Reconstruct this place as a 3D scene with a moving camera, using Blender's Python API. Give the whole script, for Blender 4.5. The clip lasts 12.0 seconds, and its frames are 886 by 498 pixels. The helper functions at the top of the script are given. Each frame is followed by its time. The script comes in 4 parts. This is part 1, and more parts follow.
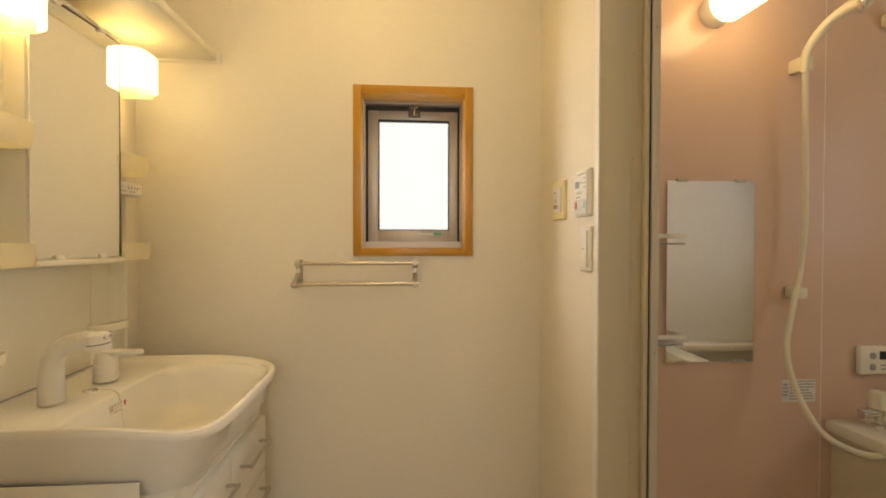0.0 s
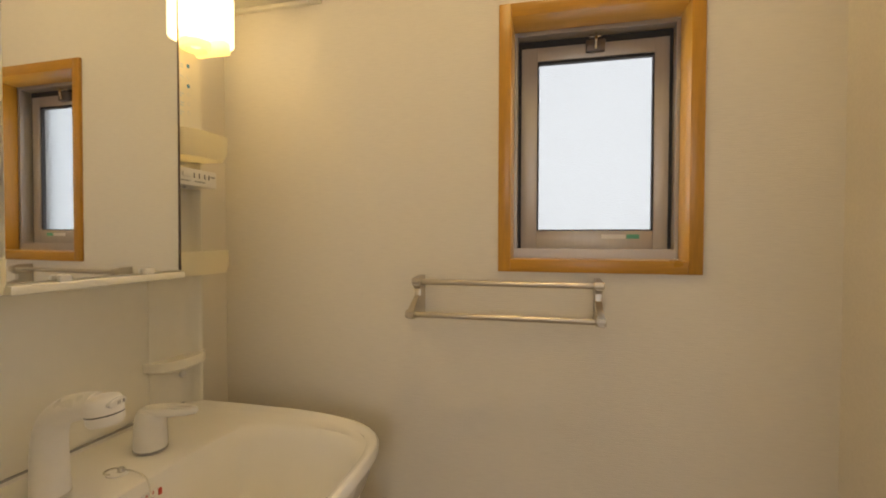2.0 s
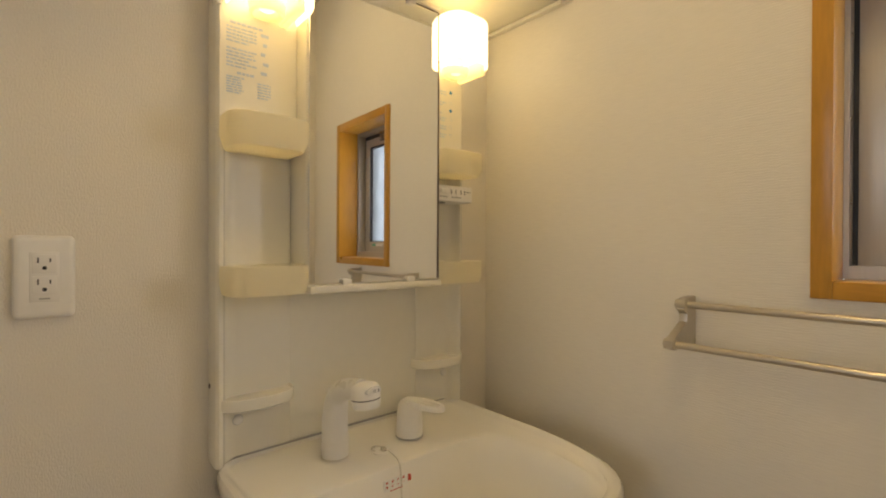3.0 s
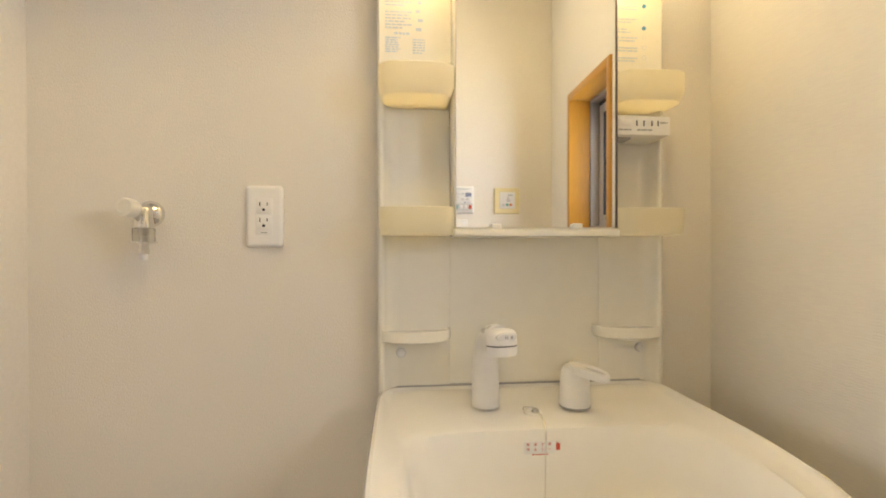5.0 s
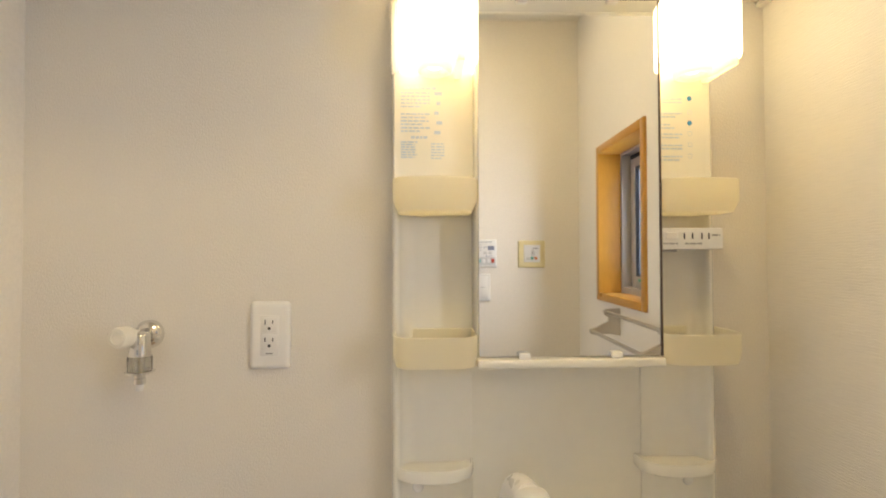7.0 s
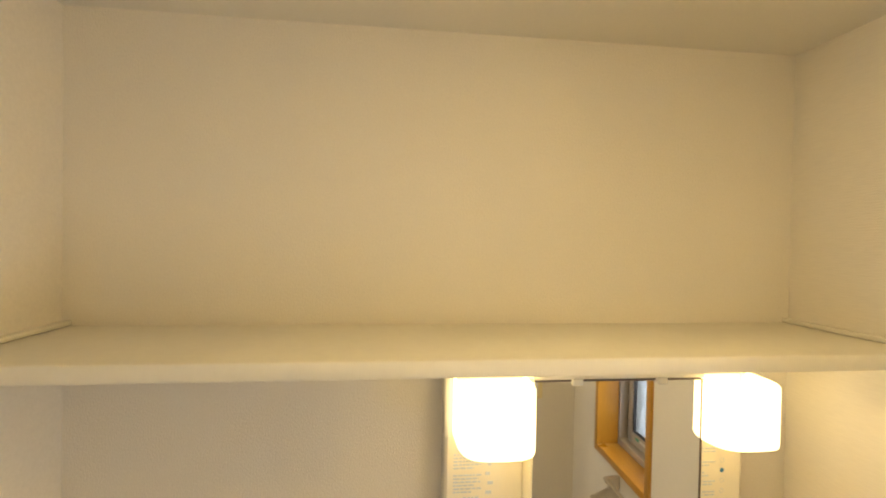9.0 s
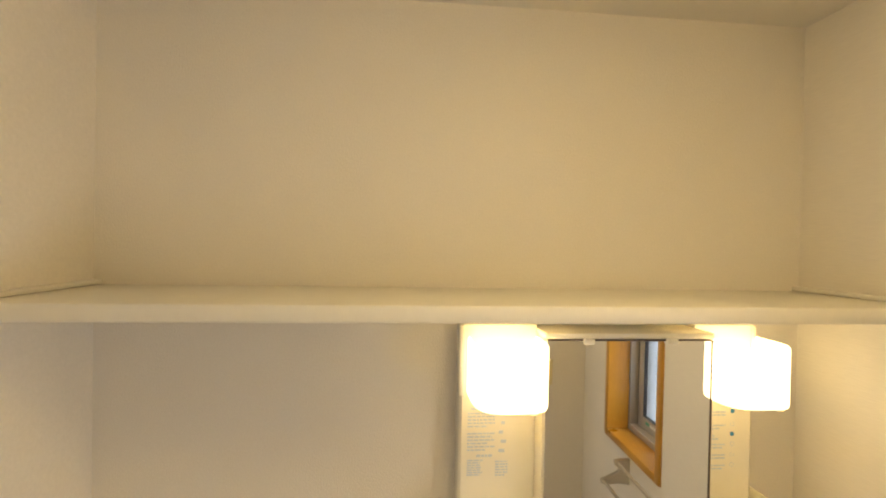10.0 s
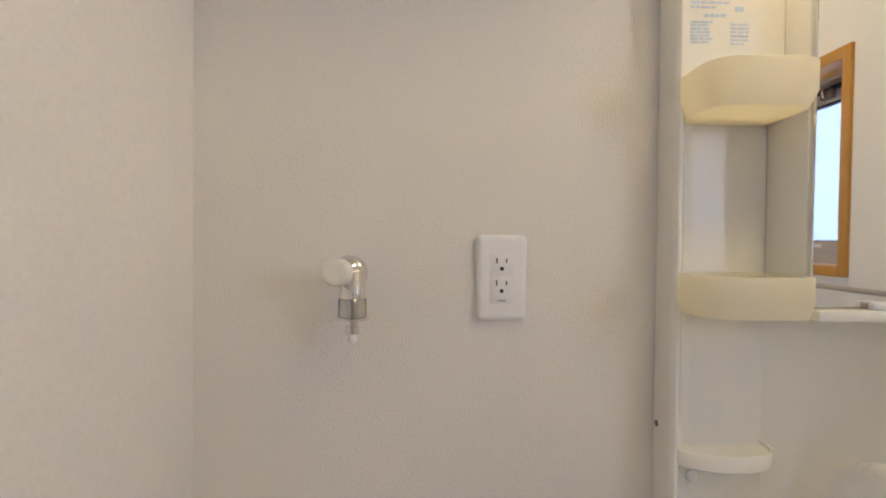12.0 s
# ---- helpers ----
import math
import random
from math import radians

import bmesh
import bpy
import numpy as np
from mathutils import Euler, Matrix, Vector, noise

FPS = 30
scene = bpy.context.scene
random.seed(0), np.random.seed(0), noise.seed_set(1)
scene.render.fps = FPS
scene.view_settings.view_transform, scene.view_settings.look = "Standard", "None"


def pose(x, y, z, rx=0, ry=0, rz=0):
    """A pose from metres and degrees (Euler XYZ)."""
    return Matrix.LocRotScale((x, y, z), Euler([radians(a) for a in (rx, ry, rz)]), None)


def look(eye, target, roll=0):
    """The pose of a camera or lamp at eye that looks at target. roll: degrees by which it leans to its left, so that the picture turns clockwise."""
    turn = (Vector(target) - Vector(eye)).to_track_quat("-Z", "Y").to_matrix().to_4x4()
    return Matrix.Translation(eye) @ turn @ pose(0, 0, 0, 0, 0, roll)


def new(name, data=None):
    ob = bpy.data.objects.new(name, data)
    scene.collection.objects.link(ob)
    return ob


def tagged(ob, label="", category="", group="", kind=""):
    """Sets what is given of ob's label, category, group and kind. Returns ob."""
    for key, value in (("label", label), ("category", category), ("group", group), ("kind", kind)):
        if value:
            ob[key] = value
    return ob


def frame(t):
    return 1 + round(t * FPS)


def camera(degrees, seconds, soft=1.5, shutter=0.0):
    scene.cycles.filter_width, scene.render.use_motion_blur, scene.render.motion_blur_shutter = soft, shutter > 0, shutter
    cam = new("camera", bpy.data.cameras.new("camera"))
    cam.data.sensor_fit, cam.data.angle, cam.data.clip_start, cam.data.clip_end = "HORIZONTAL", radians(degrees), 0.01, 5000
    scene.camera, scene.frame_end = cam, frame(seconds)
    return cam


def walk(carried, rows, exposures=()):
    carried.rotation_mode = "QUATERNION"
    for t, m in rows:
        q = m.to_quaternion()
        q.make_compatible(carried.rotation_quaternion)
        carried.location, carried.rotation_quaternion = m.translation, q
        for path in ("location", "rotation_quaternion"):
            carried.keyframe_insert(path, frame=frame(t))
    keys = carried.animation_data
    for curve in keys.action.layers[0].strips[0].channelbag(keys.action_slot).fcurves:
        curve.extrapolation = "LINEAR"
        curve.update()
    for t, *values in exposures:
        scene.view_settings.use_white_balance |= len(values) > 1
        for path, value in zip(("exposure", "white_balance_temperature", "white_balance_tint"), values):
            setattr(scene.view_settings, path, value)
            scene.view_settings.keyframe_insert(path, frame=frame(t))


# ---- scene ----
cam = camera(87.9, 12.0, 1.9)
PATH = [
    (0, (-0.117, -0.026, 1.175), (0.044, 1.967, 1.142), 0.1),
    (0.5, (-0.146, 0.071, 1.175), (0.016, 2.065, 1.149), 0.1),
    (1, (-0.143, 0.242, 1.177), (0.024, 2.235, 1.163), 0.1),
    (1.5, (-0.151, 0.409, 1.18), (-0.236, 2.407, 1.159), 0.1),
    (2, (-0.174, 0.553, 1.199), (-0.649, 2.495, 1.151), 0.1),
    (2.5, (-0.202, 0.619, 1.207), (-1.143, 2.383, 1.183), -0.0),
    (3, (-0.128, 0.669, 1.204), (-1.641, 1.975, 1.193), 0.2),
    (3.5, (0.021, 0.775, 1.256), (-1.916, 1.272, 1.26), -0.2),
    (5.5, (-0.108, 0.938, 1.04), (-2.101, 1.107, 1.04), -0.2),
    (6, (-0.101, 0.943, 1.017), (-2.096, 1.082, 1.03), -0.3),
    (6.5, (-0.136, 0.936, 1.122), (-2.133, 1.054, 1.129), -0.3),
    (7, (-0.173, 0.937, 1.295), (-2.171, 1.032, 1.334), -0.2),
    (7.2, (-0.193, 0.919, 1.421), (-2.184, 1.102, 1.401), -0.3),
    (7.5, (-0.2, 0.896, 1.588), (-2.181, 1.169, 1.553), 0.0),
    (9.5, (-0.155, 0.772, 1.973), (-2.144, 0.981, 1.945), 1.2),
    (10, (-0.146, 0.772, 1.888), (-2.137, 0.965, 1.866), 1.1),
    (10.5, (-0.188, 0.711, 1.68), (-2.179, 0.892, 1.656), 0.6),
    (11, (-0.242, 0.628, 1.464), (-2.237, 0.775, 1.448), 0.5),
    (11.5, (-0.292, 0.608, 1.332), (-2.292, 0.656, 1.317), 0.4),
    (12, (-0.37, 0.58, 1.206), (-2.37, 0.596, 1.179), 0.6),
]
EXPOSURES = [(0, 0.10, 8600, 15), (1.5, 0.0, 7800, 14), (2, -0.22, 7700, 18), (2.5, -0.28, 7600, 16), (3, -0.21, 7200, 16), (3.5, 0.06, 7350, 16), (5.5, 0.58, 6150, 16), (6.5, 0.52, 6050, 17), (7, 0.43, 6200, 16), (7.5, 0.10, 6700, 17),
             (9.5, 0.08, 7500, 13), (10.5, -0.08, 6700, 18), (11, -0.12, 6100, 18), (11.5, 0.08, 5700, 19), (12, 0.22, 5550, 21)]
walk(cam, [(t, look(eye, target, roll)) for t, eye, target, roll in PATH], EXPOSURES)

# ---- light ----
SKY_GLOW, SHADE_GLOW, BULB_W, BULB_COLOUR = 3.0, 2.8, 0.18, (1.0, 0.78, 0.36)
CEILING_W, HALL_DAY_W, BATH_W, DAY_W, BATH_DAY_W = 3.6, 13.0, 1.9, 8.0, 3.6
world = bpy.data.worlds.new("world")
scene.world = world
world.use_nodes = True
sky = world.node_tree.nodes.new("ShaderNodeTexSky")
sky.sky_type, sky.sun_disc, sky.sun_elevation, sky.sun_rotation = "NISHITA", False, radians(40), radians(200)
world.node_tree.links.new(sky.outputs[0], world.node_tree.nodes["Background"].inputs[0])
world.node_tree.nodes["Background"].inputs[1].default_value = 0.1

day = bpy.data.lights.new("window_daylight", "AREA")
day.shape, day.size, day.size_y, day.energy, day.color = "RECTANGLE", 0.36, 0.54, DAY_W, (0.88, 0.94, 1.0)
day_ob = new("window_daylight", day)
day_ob.matrix_world = look((-0.09, 1.775, 1.42), (-0.09, 0.5, 1.42))
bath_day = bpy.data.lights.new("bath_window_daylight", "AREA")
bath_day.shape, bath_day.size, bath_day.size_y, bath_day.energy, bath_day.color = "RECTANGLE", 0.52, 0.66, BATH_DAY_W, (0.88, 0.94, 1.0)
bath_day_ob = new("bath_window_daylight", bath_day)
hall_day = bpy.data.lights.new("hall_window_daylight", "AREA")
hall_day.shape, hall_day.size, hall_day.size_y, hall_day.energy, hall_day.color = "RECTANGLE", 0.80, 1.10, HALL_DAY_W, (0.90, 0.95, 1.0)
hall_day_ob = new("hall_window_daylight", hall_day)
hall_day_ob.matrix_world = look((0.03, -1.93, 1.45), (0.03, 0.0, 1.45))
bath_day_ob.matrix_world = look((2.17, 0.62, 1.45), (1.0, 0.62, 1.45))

# ---- small builders ----
def mat_node(name, colour, rough=0.5, metal=0.0, spec=0.5):
    m = bpy.data.materials.new(name)
    m.use_nodes = True
    b = m.node_tree.nodes["Principled BSDF"]
    b.inputs["Base Color"].default_value = (*colour, 1)
    b.inputs["Roughness"].default_value = rough
    b.inputs["Metallic"].default_value = metal
    b.inputs["Specular IOR Level"].default_value = spec
    return m, m.node_tree, b


def stained(name, colour, rough=0.5, metal=0.0, stretch=(1, 1, 1), fine=200.0, bump=0.15, depth=0.001, vary=0.06, blotch=2.5, spec=0.5, rough_vary=0.06):
    """Colour varied at two scales, with fine relief stretched along the axes."""
    m, tree, b = mat_node(name, colour, rough, metal, spec)
    n, link = tree.nodes, tree.links.new
    geo = n.new("ShaderNodeNewGeometry")
    mp = n.new("ShaderNodeMapping")
    mp.inputs["Scale"].default_value = stretch
    link(geo.outputs["Position"], mp.inputs["Vector"])
    grain = n.new("ShaderNodeTexNoise")
    grain.inputs["Scale"].default_value, grain.inputs["Detail"].default_value = fine, 3
    link(mp.outputs["Vector"], grain.inputs["Vector"])
    big = n.new("ShaderNodeTexNoise")
    big.inputs["Scale"].default_value, big.inputs["Detail"].default_value = blotch, 4
    link(geo.outputs["Position"], big.inputs["Vector"])
    add = n.new("ShaderNodeMath")
    add.operation = "ADD"
    link(grain.outputs["Fac"], add.inputs[0])
    link(big.outputs["Fac"], add.inputs[1])
    ramp = n.new("ShaderNodeMapRange")
    ramp.inputs["From Min"].default_value, ramp.inputs["From Max"].default_value = 0.6, 1.4
    ramp.inputs["To Min"].default_value, ramp.inputs["To Max"].default_value = 1 - vary, 1 + vary
    link(add.outputs[0], ramp.inputs["Value"])
    mul = n.new("ShaderNodeVectorMath")
    mul.operation = "SCALE"
    mul.inputs[0].default_value = colour
    link(ramp.outputs[0], mul.inputs["Scale"])
    link(mul.outputs["Vector"], b.inputs["Base Color"])
    rr = n.new("ShaderNodeMapRange")
    rr.inputs["To Min"].default_value, rr.inputs["To Max"].default_value = max(0.02, rough - rough_vary), rough + rough_vary
    link(big.outputs["Fac"], rr.inputs["Value"])
    link(rr.outputs[0], b.inputs["Roughness"])
    if bump:
        bp = n.new("ShaderNodeBump")
        bp.inputs["Strength"].default_value, bp.inputs["Distance"].default_value = bump, depth
        link(grain.outputs["Fac"], bp.inputs["Height"])
        link(bp.outputs["Normal"], b.inputs["Normal"])
    return m


def papered(name, colour, axis, pitch, wander, stretch, rib, relief):
    """Wallpaper with fine uneven ribs across one axis over a fibrous ground."""
    m = stained(name, colour, 0.78, 0, stretch, 1.3, 0.0, 0.001, 0.05, 1.7, 0.25)
    n, link = m.node_tree.nodes, m.node_tree.links.new
    geo = n.new("ShaderNodeNewGeometry")
    wave = n.new("ShaderNodeTexWave")
    wave.wave_type, wave.bands_direction = "BANDS", axis
    wave.inputs["Scale"].default_value, wave.inputs["Distortion"].default_value = 0.314 / pitch, wander
    wave.inputs["Detail"].default_value, wave.inputs["Detail Scale"].default_value = 2, 1.2
    link(geo.outputs["Position"], wave.inputs["Vector"])
    grain = [k for k in n if k.bl_idname == "ShaderNodeTexNoise"][0]
    mix = n.new("ShaderNodeMix")
    mix.inputs["Factor"].default_value = rib
    link(grain.outputs["Fac"], mix.inputs["A"])
    link(wave.outputs["Fac"], mix.inputs["B"])
    bp = n.new("ShaderNodeBump")
    bp.inputs["Strength"].default_value, bp.inputs["Distance"].default_value = relief, 0.0012
    link(mix.outputs["Result"], bp.inputs["Height"])
    link(bp.outputs["Normal"], n["Principled BSDF"].inputs["Normal"])
    return m


def lit(name, colour, strength):
    m, tree, b = mat_node(name, colour, 0.35)
    b.inputs["Emission Color"].default_value = (*colour, 1)
    b.inputs["Emission Strength"].default_value = strength
    return m


WALL_N = papered("wallpaper_ribbed", (0.825, 0.775, 0.685), "Z", 0.0046, 6.0, (26, 26, 320), 0.22, 0.45)
WALL_W = papered("wallpaper_fibre", (0.815, 0.765, 0.68), "Y", 0.0036, 9.0, (300, 300, 170), 0.08, 0.9)
WALL_S = stained("wallpaper_stipple", (0.82, 0.77, 0.69), 0.8, 0, (1, 1, 1), 190, 0.35, 0.001, 0.05, 1.9, 0.25)
CEIL = stained("ceiling_paper", (0.8, 0.77, 0.70), 0.85, 0, (1, 1, 1), 260, 0.35, 0.001, 0.03, 1.5, 0.2)
FLOOR = stained("vinyl_floor", (0.52, 0.40, 0.27), 0.4, 0, (8, 60, 1), 6, 0.1, 0.0005, 0.12, 2)
SHELF = stained("shelf_board", (0.80, 0.765, 0.67), 0.45, 0, (1, 1, 1), 60, 0.04, 0.0005, 0.03, 3)
TRIM = stained("orange_wood", (0.52, 0.255, 0.036), 0.3, 0, (90, 90, 9), 2.2, 0.12, 0.0006, 0.16, 6)
TRIM_H = stained("orange_wood_level", (0.52, 0.255, 0.036), 0.3, 0, (9, 90, 90), 2.2, 0.12, 0.0006, 0.16, 6)
ALU = stained("bronze_aluminium", (0.50, 0.465, 0.43), 0.4, 0.35, (60, 60, 3), 4, 0.05, 0.0003, 0.06, 5)
ALU_DARK = stained("dark_bronze", (0.16, 0.13, 0.115), 0.4, 0.6, (60, 60, 3), 4, 0.05, 0.0003, 0.06, 5)
RUBBER = stained("black_rubber", (0.025, 0.025, 0.028), 0.6, 0, (1, 1, 1), 300, 0.1, 0.0003, 0.1, 8)
CERAMIC = stained("glazed_ceramic", (0.84, 0.815, 0.76), 0.14, 0, (1, 1, 1), 25, 0.015, 0.0004, 0.012, 3, 0.5, 0.03)
PANEL = stained("cream_plastic", (0.87, 0.84, 0.745), 0.2, 0, (1, 1, 1), 40, 0.02, 0.0004, 0.02, 4, 0.5)
WHITE = stained("white_plastic", (0.83, 0.81, 0.77), 0.3, 0, (1, 1, 1), 90, 0.02, 0.0003, 0.02, 6)
CABINET = stained("cabinet_laminate", (0.82, 0.79, 0.72), 0.35, 0, (1, 1, 1), 80, 0.02, 0.0003, 0.02, 4)
IVORYWHITE = stained("warm_white_plastic", (0.80, 0.76, 0.66), 0.3, 0, (1, 1, 1), 90, 0.02, 0.0003, 0.02, 6)
IVORY = stained("ivory_plastic", (0.78, 0.68, 0.38), 0.4, 0, (1, 1, 1), 90, 0.03, 0.0003, 0.03, 6)
CHROME = stained("chrome", (0.78, 0.77, 0.75), 0.09, 1.0, (1, 1, 1), 60, 0.01, 0.0003, 0.03, 20)
NICKEL = stained("satin_nickel", (0.58, 0.53, 0.45), 0.32, 1.0, (4, 200, 200), 2, 0.05, 0.0003, 0.05, 12)
PINK = stained("pink_wall_panel", (0.72, 0.51, 0.40), 0.16, 0, (1, 1, 1), 140, 0.04, 0.0004, 0.03, 2.2, 0.5, 0.03)
BATH = stained("cream_bath_panel", (0.86, 0.86, 0.84), 0.35, 0, (1, 1, 1), 60, 0.04, 0.0004, 0.03, 2.5)
JAMB = stained("cream_door_lining", (0.67, 0.60, 0.45), 0.42, 0, (40, 40, 5), 1.5, 0.04, 0.0004, 0.03, 3)
BFRAME = stained("cream_coated_aluminium", (0.66, 0.62, 0.54), 0.4, 0.1, (40, 40, 3), 2, 0.03, 0.0003, 0.03, 4)
TUB = stained("cream_tub", (0.70, 0.62, 0.46), 0.25, 0, (1, 1, 1), 30, 0.02, 0.0004, 0.03, 4)
HOSE = stained("cream_hose", (0.80, 0.74, 0.58), 0.4, 0, (1, 1, 1), 120, 0.04, 0.0003, 0.03, 8)
BLACK = stained("black_plastic", (0.03, 0.03, 0.032), 0.35, 0, (1, 1, 1), 100, 0.02, 0.0003, 0.08, 8)
BLUE = stained("blue_print", (0.56, 0.65, 0.76), 0.5, 0, (1, 1, 1), 400, 0, 0.0003, 0.15, 30)
DEEPBLUE = stained("deep_blue_print", (0.05, 0.28, 0.55), 0.5, 0, (1, 1, 1), 400, 0, 0.0003, 0.08, 30)
SLATE = stained("slate_print", (0.22, 0.25, 0.36), 0.4, 0, (1, 1, 1), 400, 0, 0.0003, 0.08, 30)
TEAL = stained("teal_print", (0.25, 0.50, 0.50), 0.45, 0, (1, 1, 1), 400, 0, 0.0003, 0.08, 30)
GREY = stained("grey_print", (0.38, 0.37, 0.36), 0.5, 0, (1, 1, 1), 400, 0, 0.0003, 0.08, 30)
RED = stained("red_print", (0.55, 0.07, 0.04), 0.5, 0, (1, 1, 1), 300, 0, 0.0003, 0.08, 30)
GREEN = stained("green_print", (0.10, 0.42, 0.30), 0.5, 0, (1, 1, 1), 300, 0, 0.0003, 0.08, 30)
ORANGE = stained("orange_print", (0.70, 0.22, 0.05), 0.5, 0, (1, 1, 1), 300, 0, 0.0003, 0.08, 30)
PAPERGREY = stained("pale_grey_print", (0.58, 0.58, 0.57), 0.5, 0, (1, 1, 1), 200, 0.02, 0.0002, 0.03, 20)
PAPER = stained("white_sticker", (0.78, 0.77, 0.75), 0.5, 0, (1, 1, 1), 200, 0.02, 0.0002, 0.02, 20)
SKYGLOW = lit("pale_sky", (0.86, 0.94, 1.0), SKY_GLOW)
SHADE = lit("opal_lamp_shade", (1.0, 0.85, 0.50), SHADE_GLOW)
CEILLAMP = lit("opal_diffuser", (1.0, 0.78, 0.36), CEILING_W / (math.pi * 0.07))
GLOBE = lit("opal_globe", (1.0, 0.80, 0.46), BATH_W / (math.pi * 0.08))

CLEAR, _t, _b = mat_node("clear_plastic", (0.86, 0.86, 0.84), 0.05)
_b.inputs["Transmission Weight"].default_value = 1.0
_b.inputs["IOR"].default_value = 1.2
BIN = stained("milky_plastic", (0.95, 0.925, 0.83), 0.35, 0, (1, 1, 1), 60, 0.02, 0.0003, 0.02, 5)
_b = BIN.node_tree.nodes["Principled BSDF"]
_tr = BIN.node_tree.nodes.new("ShaderNodeBsdfTranslucent")
_tr.inputs["Color"].default_value = (1.0, 0.96, 0.83, 1)
_mx = BIN.node_tree.nodes.new("ShaderNodeMixShader")
_mx.inputs["Fac"].default_value = 0.72
BIN.node_tree.links.new(_b.outputs[0], _mx.inputs[1])
BIN.node_tree.links.new(_tr.outputs[0], _mx.inputs[2])
BIN.node_tree.links.new(_mx.outputs[0], BIN.node_tree.nodes["Material Output"].inputs["Surface"])

MIRROR, _t, _b = mat_node("mirror_silver", (0.91, 0.925, 0.93), 0.015, 1.0)
_n = _t.nodes.new("ShaderNodeTexNoise")
_n.inputs["Scale"].default_value = 3.0
_r = _t.nodes.new("ShaderNodeMapRange")
_r.inputs["To Min"].default_value, _r.inputs["To Max"].default_value = 0.005, 0.03
_t.links.new(_n.outputs["Fac"], _r.inputs["Value"])
_t.links.new(_r.outputs[0], _b.inputs["Roughness"])

GLASS, _t, _b = mat_node("frosted_glass", (0.050, 0.056, 0.0605), 0.45)
_b.inputs["Transmission Weight"].default_value = 1.0
_b.inputs["IOR"].default_value = 1.2
_geo = _t.nodes.new("ShaderNodeNewGeometry")
_mp = _t.nodes.new("ShaderNodeMapping")
_mp.inputs["Scale"].default_value = (60, 60, 260)
_n = _t.nodes.new("ShaderNodeTexNoise")
_n.inputs["Scale"].default_value = 1.5
_bp = _t.nodes.new("ShaderNodeBump")
_bp.inputs["Strength"].default_value, _bp.inputs["Distance"].default_value = 0.5, 0.002
_t.links.new(_geo.outputs["Position"], _mp.inputs["Vector"])
_t.links.new(_mp.outputs["Vector"], _n.inputs["Vector"])
_t.links.new(_n.outputs["Fac"], _bp.inputs["Height"])
_t.links.new(_bp.outputs["Normal"], _b.inputs["Normal"])


def mesh_from(name, bm, material, smooth=True):
    bmesh.ops.recalc_face_normals(bm, faces=bm.faces)
    me = bpy.data.meshes.new(name)
    bm.to_mesh(me)
    bm.free()
    me.materials.append(material)
    if smooth:
        me.shade_smooth()
        me.set_sharp_from_angle(angle=radians(38))
    return me


def part(name, bm, material, parent, label=""):
    """One mesh, given in world places, under a thing or a part."""
    ob = new(name, mesh_from(name, bm, material, material is not MIRROR))
    ob.parent = parent
    if parent.type == "EMPTY":
        ob.matrix_parent_inverse = Matrix.Translation(-parent.location)
    return tagged(ob, label)


def thing(name, place, label, category, group=""):
    ob = new(name)
    ob.location = place
    ob.empty_display_size = 0.05
    return tagged(ob, label, category, group)


def structure(name, bm, material, label, category):
    return tagged(new(name, mesh_from(name, bm, material)), label, category, "", "structure")


def box(bm, x0, x1, y0, y1, z0, z1, bevel=0.0, segments=2):
    made = bmesh.ops.create_cube(bm, size=1.0)["verts"]
    bmesh.ops.scale(bm, vec=(x1 - x0, y1 - y0, z1 - z0), verts=made)
    bmesh.ops.translate(bm, vec=((x0 + x1) / 2, (y0 + y1) / 2, (z0 + z1) / 2), verts=made)
    if bevel:
        edges = list({e for v in made for e in v.link_edges})
        bmesh.ops.bevel(bm, geom=edges, offset=bevel, segments=segments, affect="EDGES", profile=0.5)
    return bm


def boxes(*rows, bevel=0.0):
    bm = bmesh.new()
    for r in rows:
        box(bm, *r, bevel=bevel)
    return bm


def rings(loops, cap_start=True, cap_end=True, closed=False):
    """A skin over loops of equally many points."""
    bm = bmesh.new()
    rows = [[bm.verts.new(p) for p in loop] for loop in loops]
    n = len(rows[0])
    pairs = list(zip(rows, rows[1:])) + ([(rows[-1], rows[0])] if closed else [])
    for a, b in pairs:
        for i in range(n):
            j = (i + 1) % n
            bm.faces.new((a[i], a[j], b[j], b[i]))
    if not closed:
        if cap_start:
            bm.faces.new(rows[0][::-1])
        if cap_end:
            bm.faces.new(rows[-1])
    return bm


def basis(axis):
    w = Vector(axis).normalized()
    u = w.orthogonal().normalized()
    return u, w.cross(u), w


def lathe(base, axis, profile, count=28):
    """Turned body: profile rows of (distance along the axis, radius)."""
    u, v, w = basis(axis)
    base = Vector(base)
    return rings([[base + w * d + (u * math.cos(k * math.tau / count) + v * math.sin(k * math.tau / count)) * max(r, 1e-4)
                   for k in range(count)] for d, r in profile])


def smooth_line(points, steps=8):
    """Catmull-Rom through the points."""
    p = [Vector(q) for q in points]
    p = [2 * p[0] - p[1], *p, 2 * p[-1] - p[-2]]
    out = []
    for i in range(1, len(p) - 2):
        for s in range(steps):
            t = s / steps
            a, b, c, d = p[i - 1], p[i], p[i + 1], p[i + 2]
            out.append(0.5 * (2 * b + (c - a) * t + (2 * a - 5 * b + 4 * c - d) * t * t + (3 * b - a - 3 * c + d) * t ** 3))
    return out + [p[-2]]


